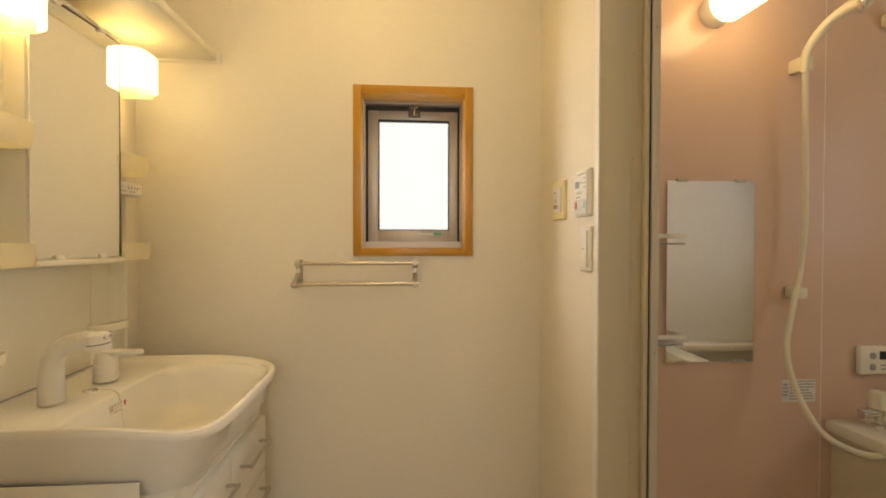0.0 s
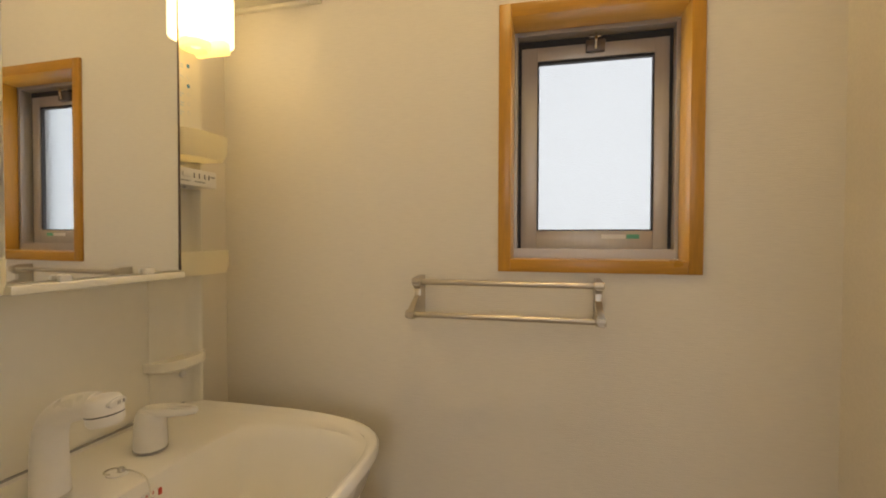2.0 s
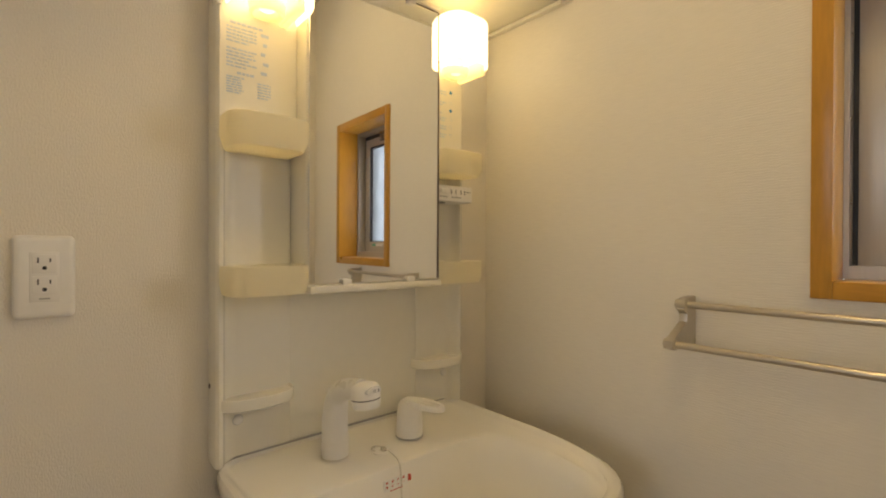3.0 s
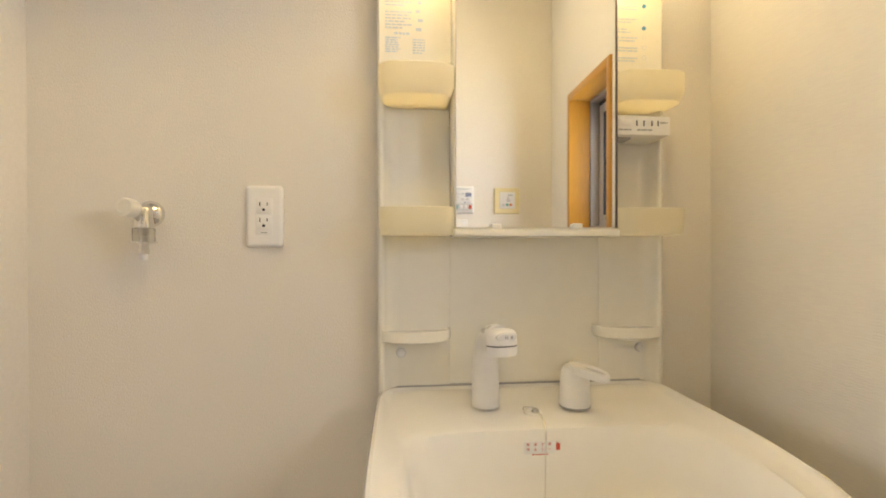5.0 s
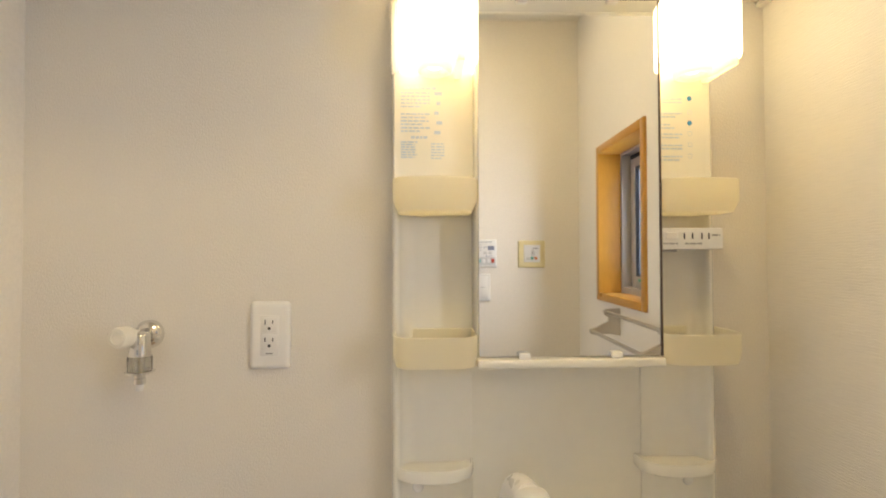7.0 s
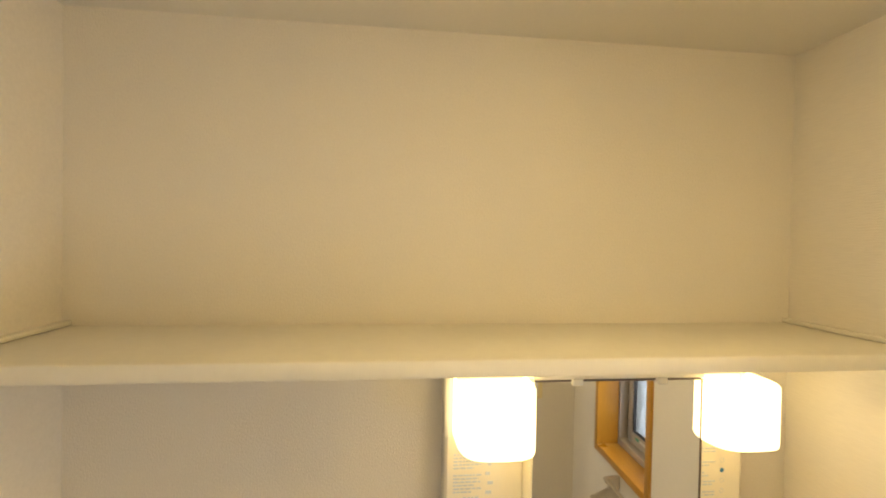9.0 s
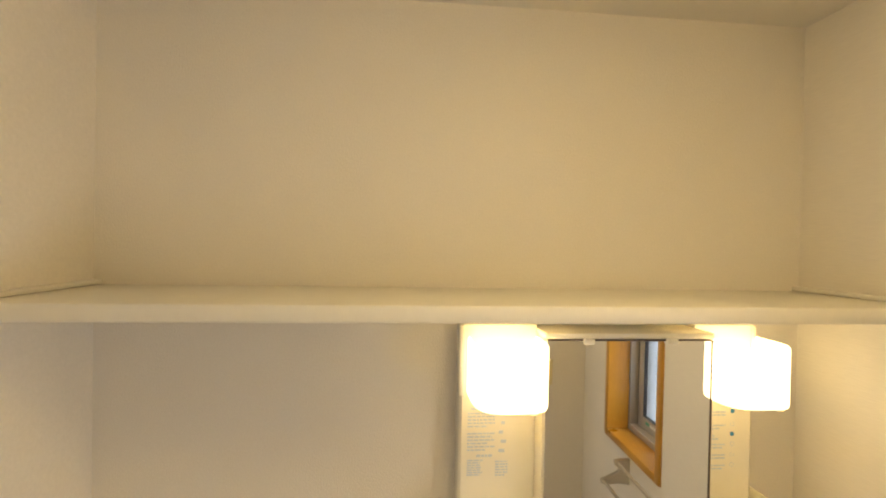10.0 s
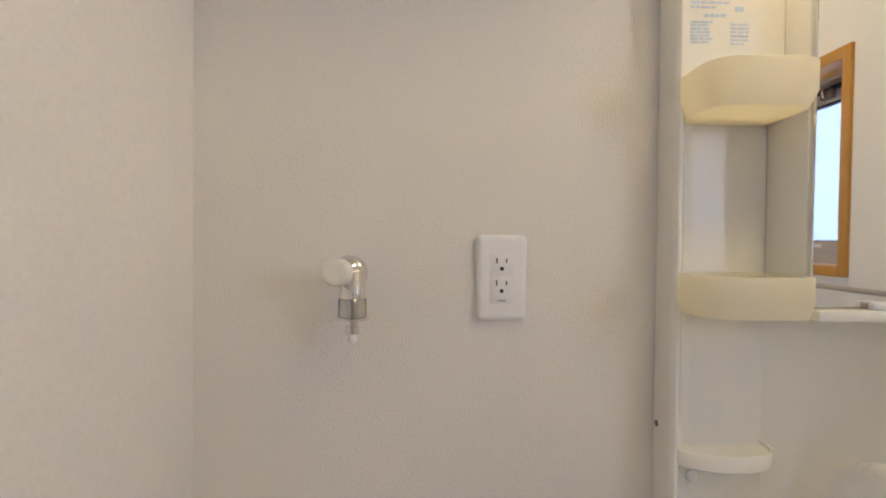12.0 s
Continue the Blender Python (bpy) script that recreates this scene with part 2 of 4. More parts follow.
def tube(points, radius, count=14, steps=8, flat=1.0):
    """Round body along a smooth line; radius is a number or one for each point."""
    line = smooth_line(points, steps)
    radii = [radius] * len(points) if isinstance(radius, (int, float)) else list(radius)
    loops, u = [], None
    for i, q in enumerate(line):
        w = (line[min(i + 1, len(line) - 1)] - line[max(i - 1, 0)]).normalized()
        u = (w.orthogonal() if u is None else u - w * u.dot(w)).normalized()
        v = w.cross(u)
        s = i / (len(line) - 1) * (len(radii) - 1)
        k = min(int(s), len(radii) - 2) if len(radii) > 1 else 0
        r = radii[k] + (radii[k + 1] - radii[k]) * (s - k)
        loops.append([q + u * r * math.cos(a * math.tau / count) + v * r * flat * math.sin(a * math.tau / count) for a in range(count)])
    return rings(loops)


def bars(rows, axis, at, thick=0.0006):
    """Flat printed marks, rows of (a0, a1, z0, z1), standing on the plane axis = at."""
    bm = bmesh.new()
    lo, hi = min(at, at + thick), max(at, at + thick)
    for a0, a1, z0, z1 in rows:
        if axis == "x":
            box(bm, lo, hi, a0, a1, z0, z1)
        else:
            box(bm, a0, a1, lo, hi, z0, z1)
    return bm


def text_lines(a0, a1, z1, count, pitch, height, seed, ragged=0.4):
    """Bars as wide as lines of writing that cannot be read, broken into words."""
    rnd, rows = random.Random(seed), []
    for i in range(count):
        end = a1 - (a1 - a0) * ragged * rnd.random() * (rnd.random() < 0.5)
        a = a0
        while a < end:
            w = rnd.uniform(0.004, 0.012)
            rows.append((a, min(a + w, end), z1 - i * pitch - height, z1 - i * pitch))
            a += w + 0.0018
    return rows


def rounded_plate(x0, x1, y0_, y1_, z0, z1, radius=0.008, soft=0.0035):
    """A plate standing on the plane x0 with rounded corners and a soft face edge towards x1."""
    s = 1 if x1 > x0 else -1

    def loop(x, inset):
        rad, pts = max(radius - inset, 0.001), []
        for cy, cz, a0 in ((y1_ - inset - rad, z1 - inset - rad, 0), (y0_ + inset + rad, z1 - inset - rad, 90), (y0_ + inset + rad, z0 + inset + rad, 180), (y1_ - inset - rad, z0 + inset + rad, 270)):
            for k in range(6):
                a = radians(a0 + 18 * k)
                pts.append((x, cy + rad * math.cos(a), cz + rad * math.sin(a)))
        return pts
    return rings([loop(x0, 0), loop(x1 - s * soft, 0), loop(x1 - s * soft * 0.5, soft * 0.3), loop(x1 - s * soft * 0.12, soft * 0.8), loop(x1, soft * 1.6)])


def writing(name, words, size, place, turn, material, parent, label=""):
    """Printed characters as a flat mesh at a place."""
    curve = bpy.data.curves.new(name, "FONT")
    curve.body, curve.size, curve.space_character, curve.extrude = words, size, 1.5, 0.0002
    temp = new("writing", curve)
    me = bpy.data.meshes.new_from_object(temp.evaluated_get(bpy.context.evaluated_depsgraph_get()))
    bpy.data.objects.remove(temp)
    me.transform(Matrix.Translation(place) @ turn)
    me.materials.clear()
    me.materials.append(material)
    ob = new(name, me)
    ob.parent = parent
    return tagged(ob, label)


# ---- the rooms ----
W, N, S, E = -1.018, 1.595, 0.234, 0.365
TOP = 2.345
DOOR_N = 1.085           # north side of the opening to the bathroom
BW, BN, BE, BS = 0.515, 1.442, 2.10, 0.225   # bathroom
WX0, WX1, WZ0, WZ1 = -0.2720, 0.0915, 1.152, 1.687   # window opening

structure("floor", boxes((W - 0.1, 0.487, -1.9, N + 0.15, -0.06, 0.0)), FLOOR, "light brown wood-pattern vinyl floor", "floor")
structure("ceiling", boxes((W - 0.1, 0.487, -1.9, N + 0.15, TOP, TOP + 0.08)), CEIL, "cream papered washroom ceiling", "ceiling")
structure("wall_west", boxes((W - 0.1, W, S, N + 0.15, 0, TOP)), WALL_W, "cream fibre-textured wallpapered wall behind the vanity", "wall")
structure("wall_north", boxes((W, WX0 - 0.02, N, N + 0.15, 0, TOP), (WX1 + 0.02, 0.487, N, N + 0.15, 0, TOP),
                              (WX0 - 0.02, WX1 + 0.02, N, N + 0.15, 0, WZ0 - 0.02), (WX0 - 0.02, WX1 + 0.02, N, N + 0.15, WZ1 + 0.02, TOP)), WALL_N,
          "cream ribbed wallpapered wall with a small window", "wall")
bm = boxes((E, 0.487, DOOR_N, N, 0, TOP), (E, 0.487, S, 0.36, 0, TOP), (E, 0.487, 0.36, DOOR_N, 2.06, TOP))
structure("wall_east", bm, WALL_S, "cream wallpapered wall beside the bathroom door", "wall")
structure("wall_south", boxes((W - 0.1, -0.52, S - 0.12, S, 0, TOP), (0.215, 0.487, S - 0.12, S, 0, TOP), (-0.52, 0.215, S - 0.12, S, 2.06, TOP)),
          WALL_S, "cream stippled wallpapered wall with a doorway", "wall")
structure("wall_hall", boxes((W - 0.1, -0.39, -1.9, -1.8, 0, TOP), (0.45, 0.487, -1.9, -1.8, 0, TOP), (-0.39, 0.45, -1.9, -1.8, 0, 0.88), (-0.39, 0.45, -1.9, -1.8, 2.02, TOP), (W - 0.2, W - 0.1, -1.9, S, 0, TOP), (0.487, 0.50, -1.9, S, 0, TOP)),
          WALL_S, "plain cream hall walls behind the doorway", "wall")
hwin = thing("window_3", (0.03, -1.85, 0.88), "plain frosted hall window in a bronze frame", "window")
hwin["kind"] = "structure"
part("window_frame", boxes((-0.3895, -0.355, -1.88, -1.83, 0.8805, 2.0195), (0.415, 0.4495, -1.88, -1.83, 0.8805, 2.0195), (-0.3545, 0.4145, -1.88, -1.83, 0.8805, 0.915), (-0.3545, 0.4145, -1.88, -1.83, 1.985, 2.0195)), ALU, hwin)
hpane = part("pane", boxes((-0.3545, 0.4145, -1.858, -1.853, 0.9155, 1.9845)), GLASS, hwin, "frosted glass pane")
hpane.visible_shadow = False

# window
win = thing("window_1", ((WX0 + WX1) / 2, N, WZ0), "small frosted awning window in an orange wood surround", "window")
win["kind"] = "structure"
tw, pr = 0.0275, 0.009
for x0, x1 in ((WX0 - tw, WX0), (WX1, WX1 + tw)):
    part("casing", boxes((x0, x1, N - pr, N + 0.078, WZ0 - 0.028, WZ1 + 0.030), bevel=0.0015), TRIM, win, "orange-stained wooden casing")
part("casing", boxes((WX0, WX1, N - pr, N + 0.078, WZ1, WZ1 + 0.030), bevel=0.0015), TRIM_H, win, "orange-stained wooden casing")
part("window_sill", boxes((WX0, WX1, N - pr, N + 0.078, WZ0 - 0.028, WZ0), bevel=0.0015), TRIM_H, win, "orange-stained wooden sill")
y0 = N + 0.079
outer = part("window_frame", boxes((WX0 - 0.019, WX0 + 0.007, y0, y0 + 0.071, WZ0, WZ1), (WX1 - 0.007, WX1 + 0.019, y0, y0 + 0.071, WZ0, WZ1),
                                   (WX0 + 0.007, WX1 - 0.007, y0, y0 + 0.071, WZ1 - 0.008, WZ1 + 0.019), (WX0 + 0.007, WX1 - 0.007, y0 + 0.0005, y0 + 0.071, WZ0 - 0.019, WZ0 + 0.022)),
             ALU, win, "bronze aluminium outer frame")
part("gasket", boxes((WX0 + 0.007, WX0 + 0.0145, y0 + 0.035, y0 + 0.068, WZ0 + 0.022, WZ1 - 0.008), (WX1 - 0.0145, WX1 - 0.007, y0 + 0.035, y0 + 0.068, WZ0 + 0.022, WZ1 - 0.008),
                     (WX0 + 0.0145, WX1 - 0.0145, y0 + 0.035, y0 + 0.068, WZ1 - 0.026, WZ1 - 0.008)), RUBBER, outer, "black rubber gasket")
gx0, gx1, gz0, gz1 = -0.2195, 0.0460, 1.217, 1.629
sx0, sx1, sz0, sz1 = WX0 + 0.0145, WX1 - 0.0145, WZ0 + 0.0215, WZ1 - 0.0255
ys = y0 + 0.032
sash = part("sash", boxes((sx0, gx0, ys, ys + 0.03, sz0, sz1), (gx1, sx1, ys, ys + 0.03, sz0, sz1),
                          (gx0, gx1, ys + 0.0005, ys + 0.03, sz0, gz0), (gx0, gx1, ys + 0.0005, ys + 0.03, gz1, sz1), bevel=0.001), ALU, win, "bronze aluminium sash")
part("glazing_bead", boxes((gx0, gx0 + 0.004, ys + 0.004, ys + 0.016, gz0, gz1), (gx1 - 0.004, gx1, ys + 0.004, ys + 0.016, gz0, gz1),
                           (gx0 + 0.004, gx1 - 0.004, ys + 0.004, ys + 0.016, gz1 - 0.007, gz1), (gx0 + 0.004, gx1 - 0.004, ys + 0.004, ys + 0.016, gz0, gz0 + 0.003)), RUBBER, sash)
pane = part("pane", boxes((gx0 + 0.001, gx1 - 0.001, ys + 0.017, ys + 0.021, gz0 + 0.001, gz1 - 0.001)), GLASS, sash, "frosted glass pane")
pane.visible_shadow = False
part("latch", boxes((-0.108, -0.064, ys - 0.016, ys, gz1 + 0.008, gz1 + 0.036), bevel=0.004), ALU_DARK, sash, "dark latch plate")
part("latch_lever", tube([(-0.086, ys - 0.018, gz1 + 0.012), (-0.086, ys - 0.024, gz1 + 0.03), (-0.086, ys - 0.020, gz1 + 0.046)], 0.004), CHROME, sash)
part("catch", boxes((-0.100, -0.072, ys - 0.014, ys + 0.004, gz1 + 0.040, gz1 + 0.048), bevel=0.002), CHROME, outer)
part("sticker", bars([(-0.068, -0.014, gz0 - 0.019, gz0 - 0.009)], "y", ys - 0.0002, -0.0006), PAPER, sash, "pale maker's sticker")
part("print", bars([(-0.012, 0.016, gz0 - 0.019, gz0 - 0.009)], "y", ys - 0.0002, -0.0006), GREEN, sash, "green sticker")
for z in (1.28, 1.42, 1.56):
    part("screw", lathe((WX0 + 0.007, y0 + 0.014, z), (1, 0, 0), [(0, 0.004), (0.0015, 0.0035), (0.0018, 0.001)], 10), CHROME, win)
tagged(new("backdrop", mesh_from("backdrop", boxes((-4, 4, 4.0, 4.05, -2, 6), (4.0, 4.05, -4, 4.0, -2, 6), (-4, 4, -4.05, -4.0, -2, 6)), SKYGLOW)), "pale overcast daylight outside the windows", "sky", "", "structure")

# door lining of the bathroom
lin = thing("door_1", (0.42, 0.7, 0), "cream bathroom door lining with screws, door open out of sight", "door frame")
lin["kind"] = "structure"
for ya, yb, s in ((DOOR_N - 0.012, DOOR_N, -1), (0.36, 0.372, 1)):
    part("lining", boxes((E - 0.006, 0.437, ya, yb, 0, 2.06), bevel=0.002), JAMB, lin)
    part("lining", boxes((0.438, 0.469, ya + (0.002 if s > 0 else 0.004), yb, 0, 2.06), bevel=0.001), JAMB, lin)
part("casing_strip", boxes((E - 0.0095, E - 0.0065, DOOR_N - 0.012, DOOR_N + 0.014, 0, 2.06), (E - 0.0065, E - 0.0005, DOOR_N + 0.0005, DOOR_N + 0.014, 0, 2.06)), WHITE, lin, "white edge strip")
part("lining", boxes((E - 0.006, 0.488, 0.372, DOOR_N - 0.012, 2.048, 2.06), bevel=0.001), JAMB, lin)
part("bath_frame", boxes((0.4695, 0.4805, DOOR_N - 0.021, DOOR_N, 0, 2.05), bevel=0.001), JAMB, lin, "cream bathroom frame strip")
part("gasket", boxes((0.481, 0.484, DOOR_N - 0.0205, DOOR_N, 0, 2.05)), RUBBER, lin, "dark rubber strip")
part("bath_frame", boxes((0.4855, 0.506, DOOR_N - 0.024, DOOR_N + 0.006, 0, 2.05), bevel=0.002), BFRAME, lin, "aluminium bathroom frame strip")
part("bath_frame", boxes((0.4905, 0.513, 0.36, 0.385, 0, 2.05), bevel=0.002), ALU, lin, "aluminium bathroom frame strip")
part("bath_frame", boxes((0.4905, 0.513, 0.385, DOOR_N - 0.034, 2.02, 2.05), bevel=0.002), ALU, lin, "aluminium bathroom frame strip")
for z in (0.62, 0.86, 1.12, 1.38, 1.64, 1.90):
    part("screw", lathe((0.445, DOOR_N - 0.008, z), (0, -1, 0), [(0, 0.0024), (0.0010, 0.0022), (0.0012, 0.001)], 10), ALU, lin)
for z in (0.90, 1.36, 1.70):
    part("screw", lathe((0.496, DOOR_N - 0.024, z), (0, -1, 0), [(0, 0.0030), (0.0010, 0.0026), (0.0012, 0.001)], 10), ALU, lin)

# bathroom shell
bath_n = structure("wall_bath_north", boxes((BW, BE, BN + 0.0015, BN + 0.05, 0, 2.2)), PINK, "salmon pink bathroom wall panels with a joint", "wall")
for xa, xb in ((BW, 1.3095), (1.3125, BE)):
    part("panel", boxes((xa, xb, BN, BN + 0.0014, 0, 2.2)), PINK, bath_n)
part("joint", boxes((1.3097, 1.3123, BN + 0.0004, BN + 0.0014, 0, 2.2)), BATH, bath_n, "pale joint strip")
structure("wall_bath_west", boxes((0.4955, BW, DOOR_N + 0.007, BN, 0, 2.2), (0.4955, BW, BS, 0.36, 0, 2.2), (0.4955, BW, 0.36, DOOR_N, 2.06, 2.2)), BATH, "cream bathroom wall panel", "wall")
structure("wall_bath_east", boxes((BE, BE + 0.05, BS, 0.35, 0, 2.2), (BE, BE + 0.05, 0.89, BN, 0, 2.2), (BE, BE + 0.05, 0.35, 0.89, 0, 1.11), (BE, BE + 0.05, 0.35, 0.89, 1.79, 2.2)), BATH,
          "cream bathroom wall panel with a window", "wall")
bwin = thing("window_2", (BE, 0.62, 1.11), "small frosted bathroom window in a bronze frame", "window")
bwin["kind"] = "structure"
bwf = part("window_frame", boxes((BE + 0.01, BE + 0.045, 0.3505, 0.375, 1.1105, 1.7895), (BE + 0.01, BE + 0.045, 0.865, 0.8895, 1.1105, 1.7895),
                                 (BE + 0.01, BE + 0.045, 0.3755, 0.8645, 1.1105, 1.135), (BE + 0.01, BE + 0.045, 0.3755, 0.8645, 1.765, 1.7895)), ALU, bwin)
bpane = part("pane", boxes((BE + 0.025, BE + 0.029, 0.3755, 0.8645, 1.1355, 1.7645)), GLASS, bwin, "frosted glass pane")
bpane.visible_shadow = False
structure("wall_bath_south", boxes((BW, BE, BS - 0.05, BS, 0, 2.2)), BATH, "cream bathroom wall panel", "wall")
structure("ceiling_bath", boxes((0.4955, BE + 0.05, BS - 0.05, BN + 0.05, 2.2, 2.25)), BATH, "cream bathroom ceiling", "ceiling")
structure("floor_bath", boxes((0.4955, BE + 0.05, BS - 0.05, BN + 0.05, -0.06, -0.004)), BATH, "cream bathroom floor", "floor")

# ceiling lamp of the washroom
cl = thing("ceiling_light", (-0.28, 1.06, TOP), "round flush washroom ceiling light, switched on", "ceiling light")
part("base", lathe((-0.28, 1.06, TOP - 0.0005), (0, 0, -1), [(0, 0.15), (0.012, 0.15), (0.014, 0.145)], 40), WHITE, cl)
part("diffuser", lathe((-0.28, 1.06, TOP - 0.015), (0, 0, -1), [(0, 0.145), (0.02, 0.14), (0.035, 0.115), (0.042, 0.06), (0.043, 0.002)], 40), CEILLAMP, cl, "glowing opal diffuser")

# ---- overhead shelf ----
SZ = 1.783
shelf = thing("wall_shelf", (W, 0.9, SZ), "deep cream laminate shelf board spanning wall to wall", "shelf")
part("board", boxes((W + 0.001, -0.764, S + 0.001, N - 0.001, SZ, SZ + 0.022), bevel=0.001), SHELF, shelf)
part("front_edge", boxes((-0.764, -0.750, S + 0.001, N - 0.001, SZ - 0.001, SZ + 0.024), bevel=0.005), SHELF, shelf, "rounded cream front edge strip")
for ya, yb in ((S + 0.001, S + 0.016), (N - 0.016, N - 0.001)):
    part("cleat", boxes((W + 0.001, -0.766, ya, yb, SZ + 0.0225, SZ + 0.031), bevel=0.002), SHELF, shelf)
    part("bracket", boxes((W + 0.001, -0.766, ya, yb, SZ - 0.010, SZ - 0.0005), bevel=0.002), SHELF, shelf)
part("end_cap", boxes((-0.766, -0.736, N - 0.012, N - 0.001, SZ - 0.009, SZ + 0.029), bevel=0.003), SHELF, shelf)

# ---- vanity top unit ----
VY = 1.180               # middle of the vanity
PX = -1.000              # face of the back panel
top = thing("vanity_mirror_unit", (W, VY, 0.83), "cream plastic vanity back panel with mirror, lamps and milky storage trays", "vanity mirror")
part("back_panel", boxes((W + 0.001, PX, 0.887, 1.458, 0.8215, 1.742), bevel=0.004), PANEL, top)


def column(outer_, inner, hollow, z0, z1):
    """Side column with a rounded outer edge; hollow ones curve back behind the trays."""
    s_ = 1 if inner > outer_ else -1
    edge = [(0, W + 0.0015), (0, -0.975), (0.0015, -0.9695), (0.005, -0.9665), (0.009, -0.9665)]
    if hollow:
        edge += [(0.012, -0.969), (0.0145, -0.975), (0.018, -0.984), (0.024, -0.991), (0.032, -0.9955), (0.042, -0.997)]
    else:
        edge += [(0.012, -0.9665), (0.016, -0.9667), (0.020, -0.967), (0.030, -0.967), (0.050, -0.967), (0.070, -0.967)]
    edge += [(abs(inner - outer_) - 0.004, edge[-1][1]), (abs(inner - outer_), edge[-1][1] - 0.0015), (abs(inner - outer_), W + 0.0015)]
    return rings([[(x, outer_ + s_ * d, z) for d, x in edge] for z in (z0, z1)])


for y0_, y1_ in ((0.8865, 1.0275), (1.4580, 1.3355)):
    part("side_column", column(y0_, y1_, True, 0.8225, 1.3995), PANEL, top)
    part("side_column", column(y0_, y1_, False, 1.400, 1.743), PANEL, top)
    ya, yb = sorted((y0_ + (-0.0018 if y0_ < 1 else 0.0018), y0_ + (0.010 if y0_ < 1 else -0.010)))
    part("lamp_base", boxes((-0.992, -0.9635, ya, yb, 1.613, 1.741), bevel=0.004), PANEL, top)
part("screw", lathe((W + 0.011, 0.8866, 0.957), (0, -1, 0), [(0, 0.0045), (0.0015, 0.004), (0.0018, 0.001)], 12), ALU_DARK, top)
MX = -0.915
MTURN = Matrix.Translation((MX - 0.003, 1.181, 1.43)) @ Matrix.Rotation(radians(-1.0), 4, "Z") @ Matrix.Rotation(radians(0.2), 4, "Y") @ Matrix.Translation((-MX, -1.181, -1.43))
my0, my1, mz0, mz1 = 1.031, 1.332, 1.133, 1.724
part("mirror_case", boxes((PX, MX - 0.013, my0 - 0.003, my1 + 0.003, mz0 - 0.014, mz1 + 0.012), bevel=0.002), PANEL, top)
glass = boxes((MX - 0.005, MX, my0, my1, mz0, mz1), bevel=0.0008)
glass.transform(MTURN)          # the glass sits slightly askew in its clips
mirror = part("mirror", glass, MIRROR, top, "rectangular silver mirror")
part("mirror_edge", boxes((MX - 0.0045, MX + 0.001, my1 + 0.0003, my1 + 0.003, mz0, mz1),
                          (MX - 0.0045, MX + 0.0006, my0, my1, mz1 + 0.0003, mz1 + 0.0024)), ALU_DARK, mirror, "dark mirror edge")
part("bottom_rail", boxes((PX, MX + 0.010, my0 - 0.004, my1 + 0.004, mz0 - 0.016, mz0 - 0.002), bevel=0.003), PANEL, top)
part("top_rail", boxes((PX, MX + 0.003, my0 - 0.004, my1 + 0.004, mz1 + 0.004, mz1 + 0.014), bevel=0.002), PANEL, top)
for y in (1.104, 1.256):
    part("clip", boxes((MX - 0.002, MX + 0.007, y - 0.010, y + 0.010, mz0 - 0.004, mz0 + 0.008), bevel=0.003), WHITE, top, "white plastic mirror clip")
    part("clip", boxes((MX - 0.002, MX + 0.007, y - 0.010, y + 0.010, mz1 - 0.006, mz1 + 0.006), bevel=0.003), WHITE, top, "white plastic mirror clip")


def tray_outline(side, grow, lower=0.0):
    """Plan of a storage tray beside the mirror; side -1 south, 1 north."""
    inner, outer_ = (1.029, 0.891) if side < 0 else (1.333, 1.469)
    y, half = (inner + outer_) / 2, abs(outer_ - inner) / 2 - grow
    pts = []
    for i in range(29):
        a = math.pi * i / 28
        c, s_ = math.cos(a), math.sin(a)
        pts.append((-0.940 + (0.048 - grow) * abs(s_) ** 0.62, y - half * (abs(c) ** 0.5 if c > 0 else -abs(c) ** 0.5)))
    return [Vector(p) for p in [(PX + 0.001 + (grow if grow < 0.006 else 0), y - half), *pts, (PX + 0.001 + (grow if grow < 0.006 else 0), y + half)]]


def storage_tray(side, z0, z1, taper):
    o_top, o_mid, o_low = tray_outline(side, 0), tray_outline(side, 0), tray_outline(side, taper)
    i_top, i_low = tray_outline(side, 0.003), tray_outline(side, taper + 0.003)
    zm = z0 + (z1 - z0) * 0.35
    lift = lambda ring, z: [Vector((p[0], p[1], z)) for p in ring]
    return rings([lift(o_low, z0), lift(o_mid, zm), lift(o_top, z1 - 0.001), lift(tray_outline(side, 0.001), z1), lift(i_top, z1 - 0.001),
                  lift(i_top, zm), lift(i_low, z0 + 0.004)])


for side in (-1, 1):
    part("storage_tray", storage_tray(side, 1.370, 1.424, 0.008), BIN, top, "milky yellow plastic storage tray")
    part("storage_tray", storage_tray(side, 1.120, 1.170, 0.004), BIN, top, "milky yellow plastic storage tray")


def soap_dish(y, half):
    def loop(k, z):
        pts = []
        for i in range(25):
            a = math.pi * i / 24
            pts.append((PX + 0.0005 + 0.056 * k * math.sin(a) ** 0.6, y - half * k * math.cos(a), z))
        return pts
    return rings([loop(0.90, 0.9155), loop(0.975, 0.918), loop(1.0, 0.923), loop(1.0, 0.936), loop(0.99, 0.9385), loop(0.95, 0.9385), loop(0.93, 0.9345), loop(0.5, 0.9335)])


for y in (0.958, 1.392):
    part("soap_dish", soap_dish(y, 0.070), PANEL, top, "shallow rounded cream soap dish")
for y in (0.9305, 1.4215):
    part("cap_ring", lathe((PX + 0.0035, y, 0.890), (1, 0, 0), [(0, 0.0098), (0.0008, 0.0096), (0.0010, 0.008)], 20), PAPERGREY, top)
    part("cap", lathe((PX + 0.0035, y, 0.890), (1, 0, 0), [(0, 0.0085), (0.003, 0.008), (0.0045, 0.006), (0.005, 0.001)], 20), WHITE, top, "round white screw cap")

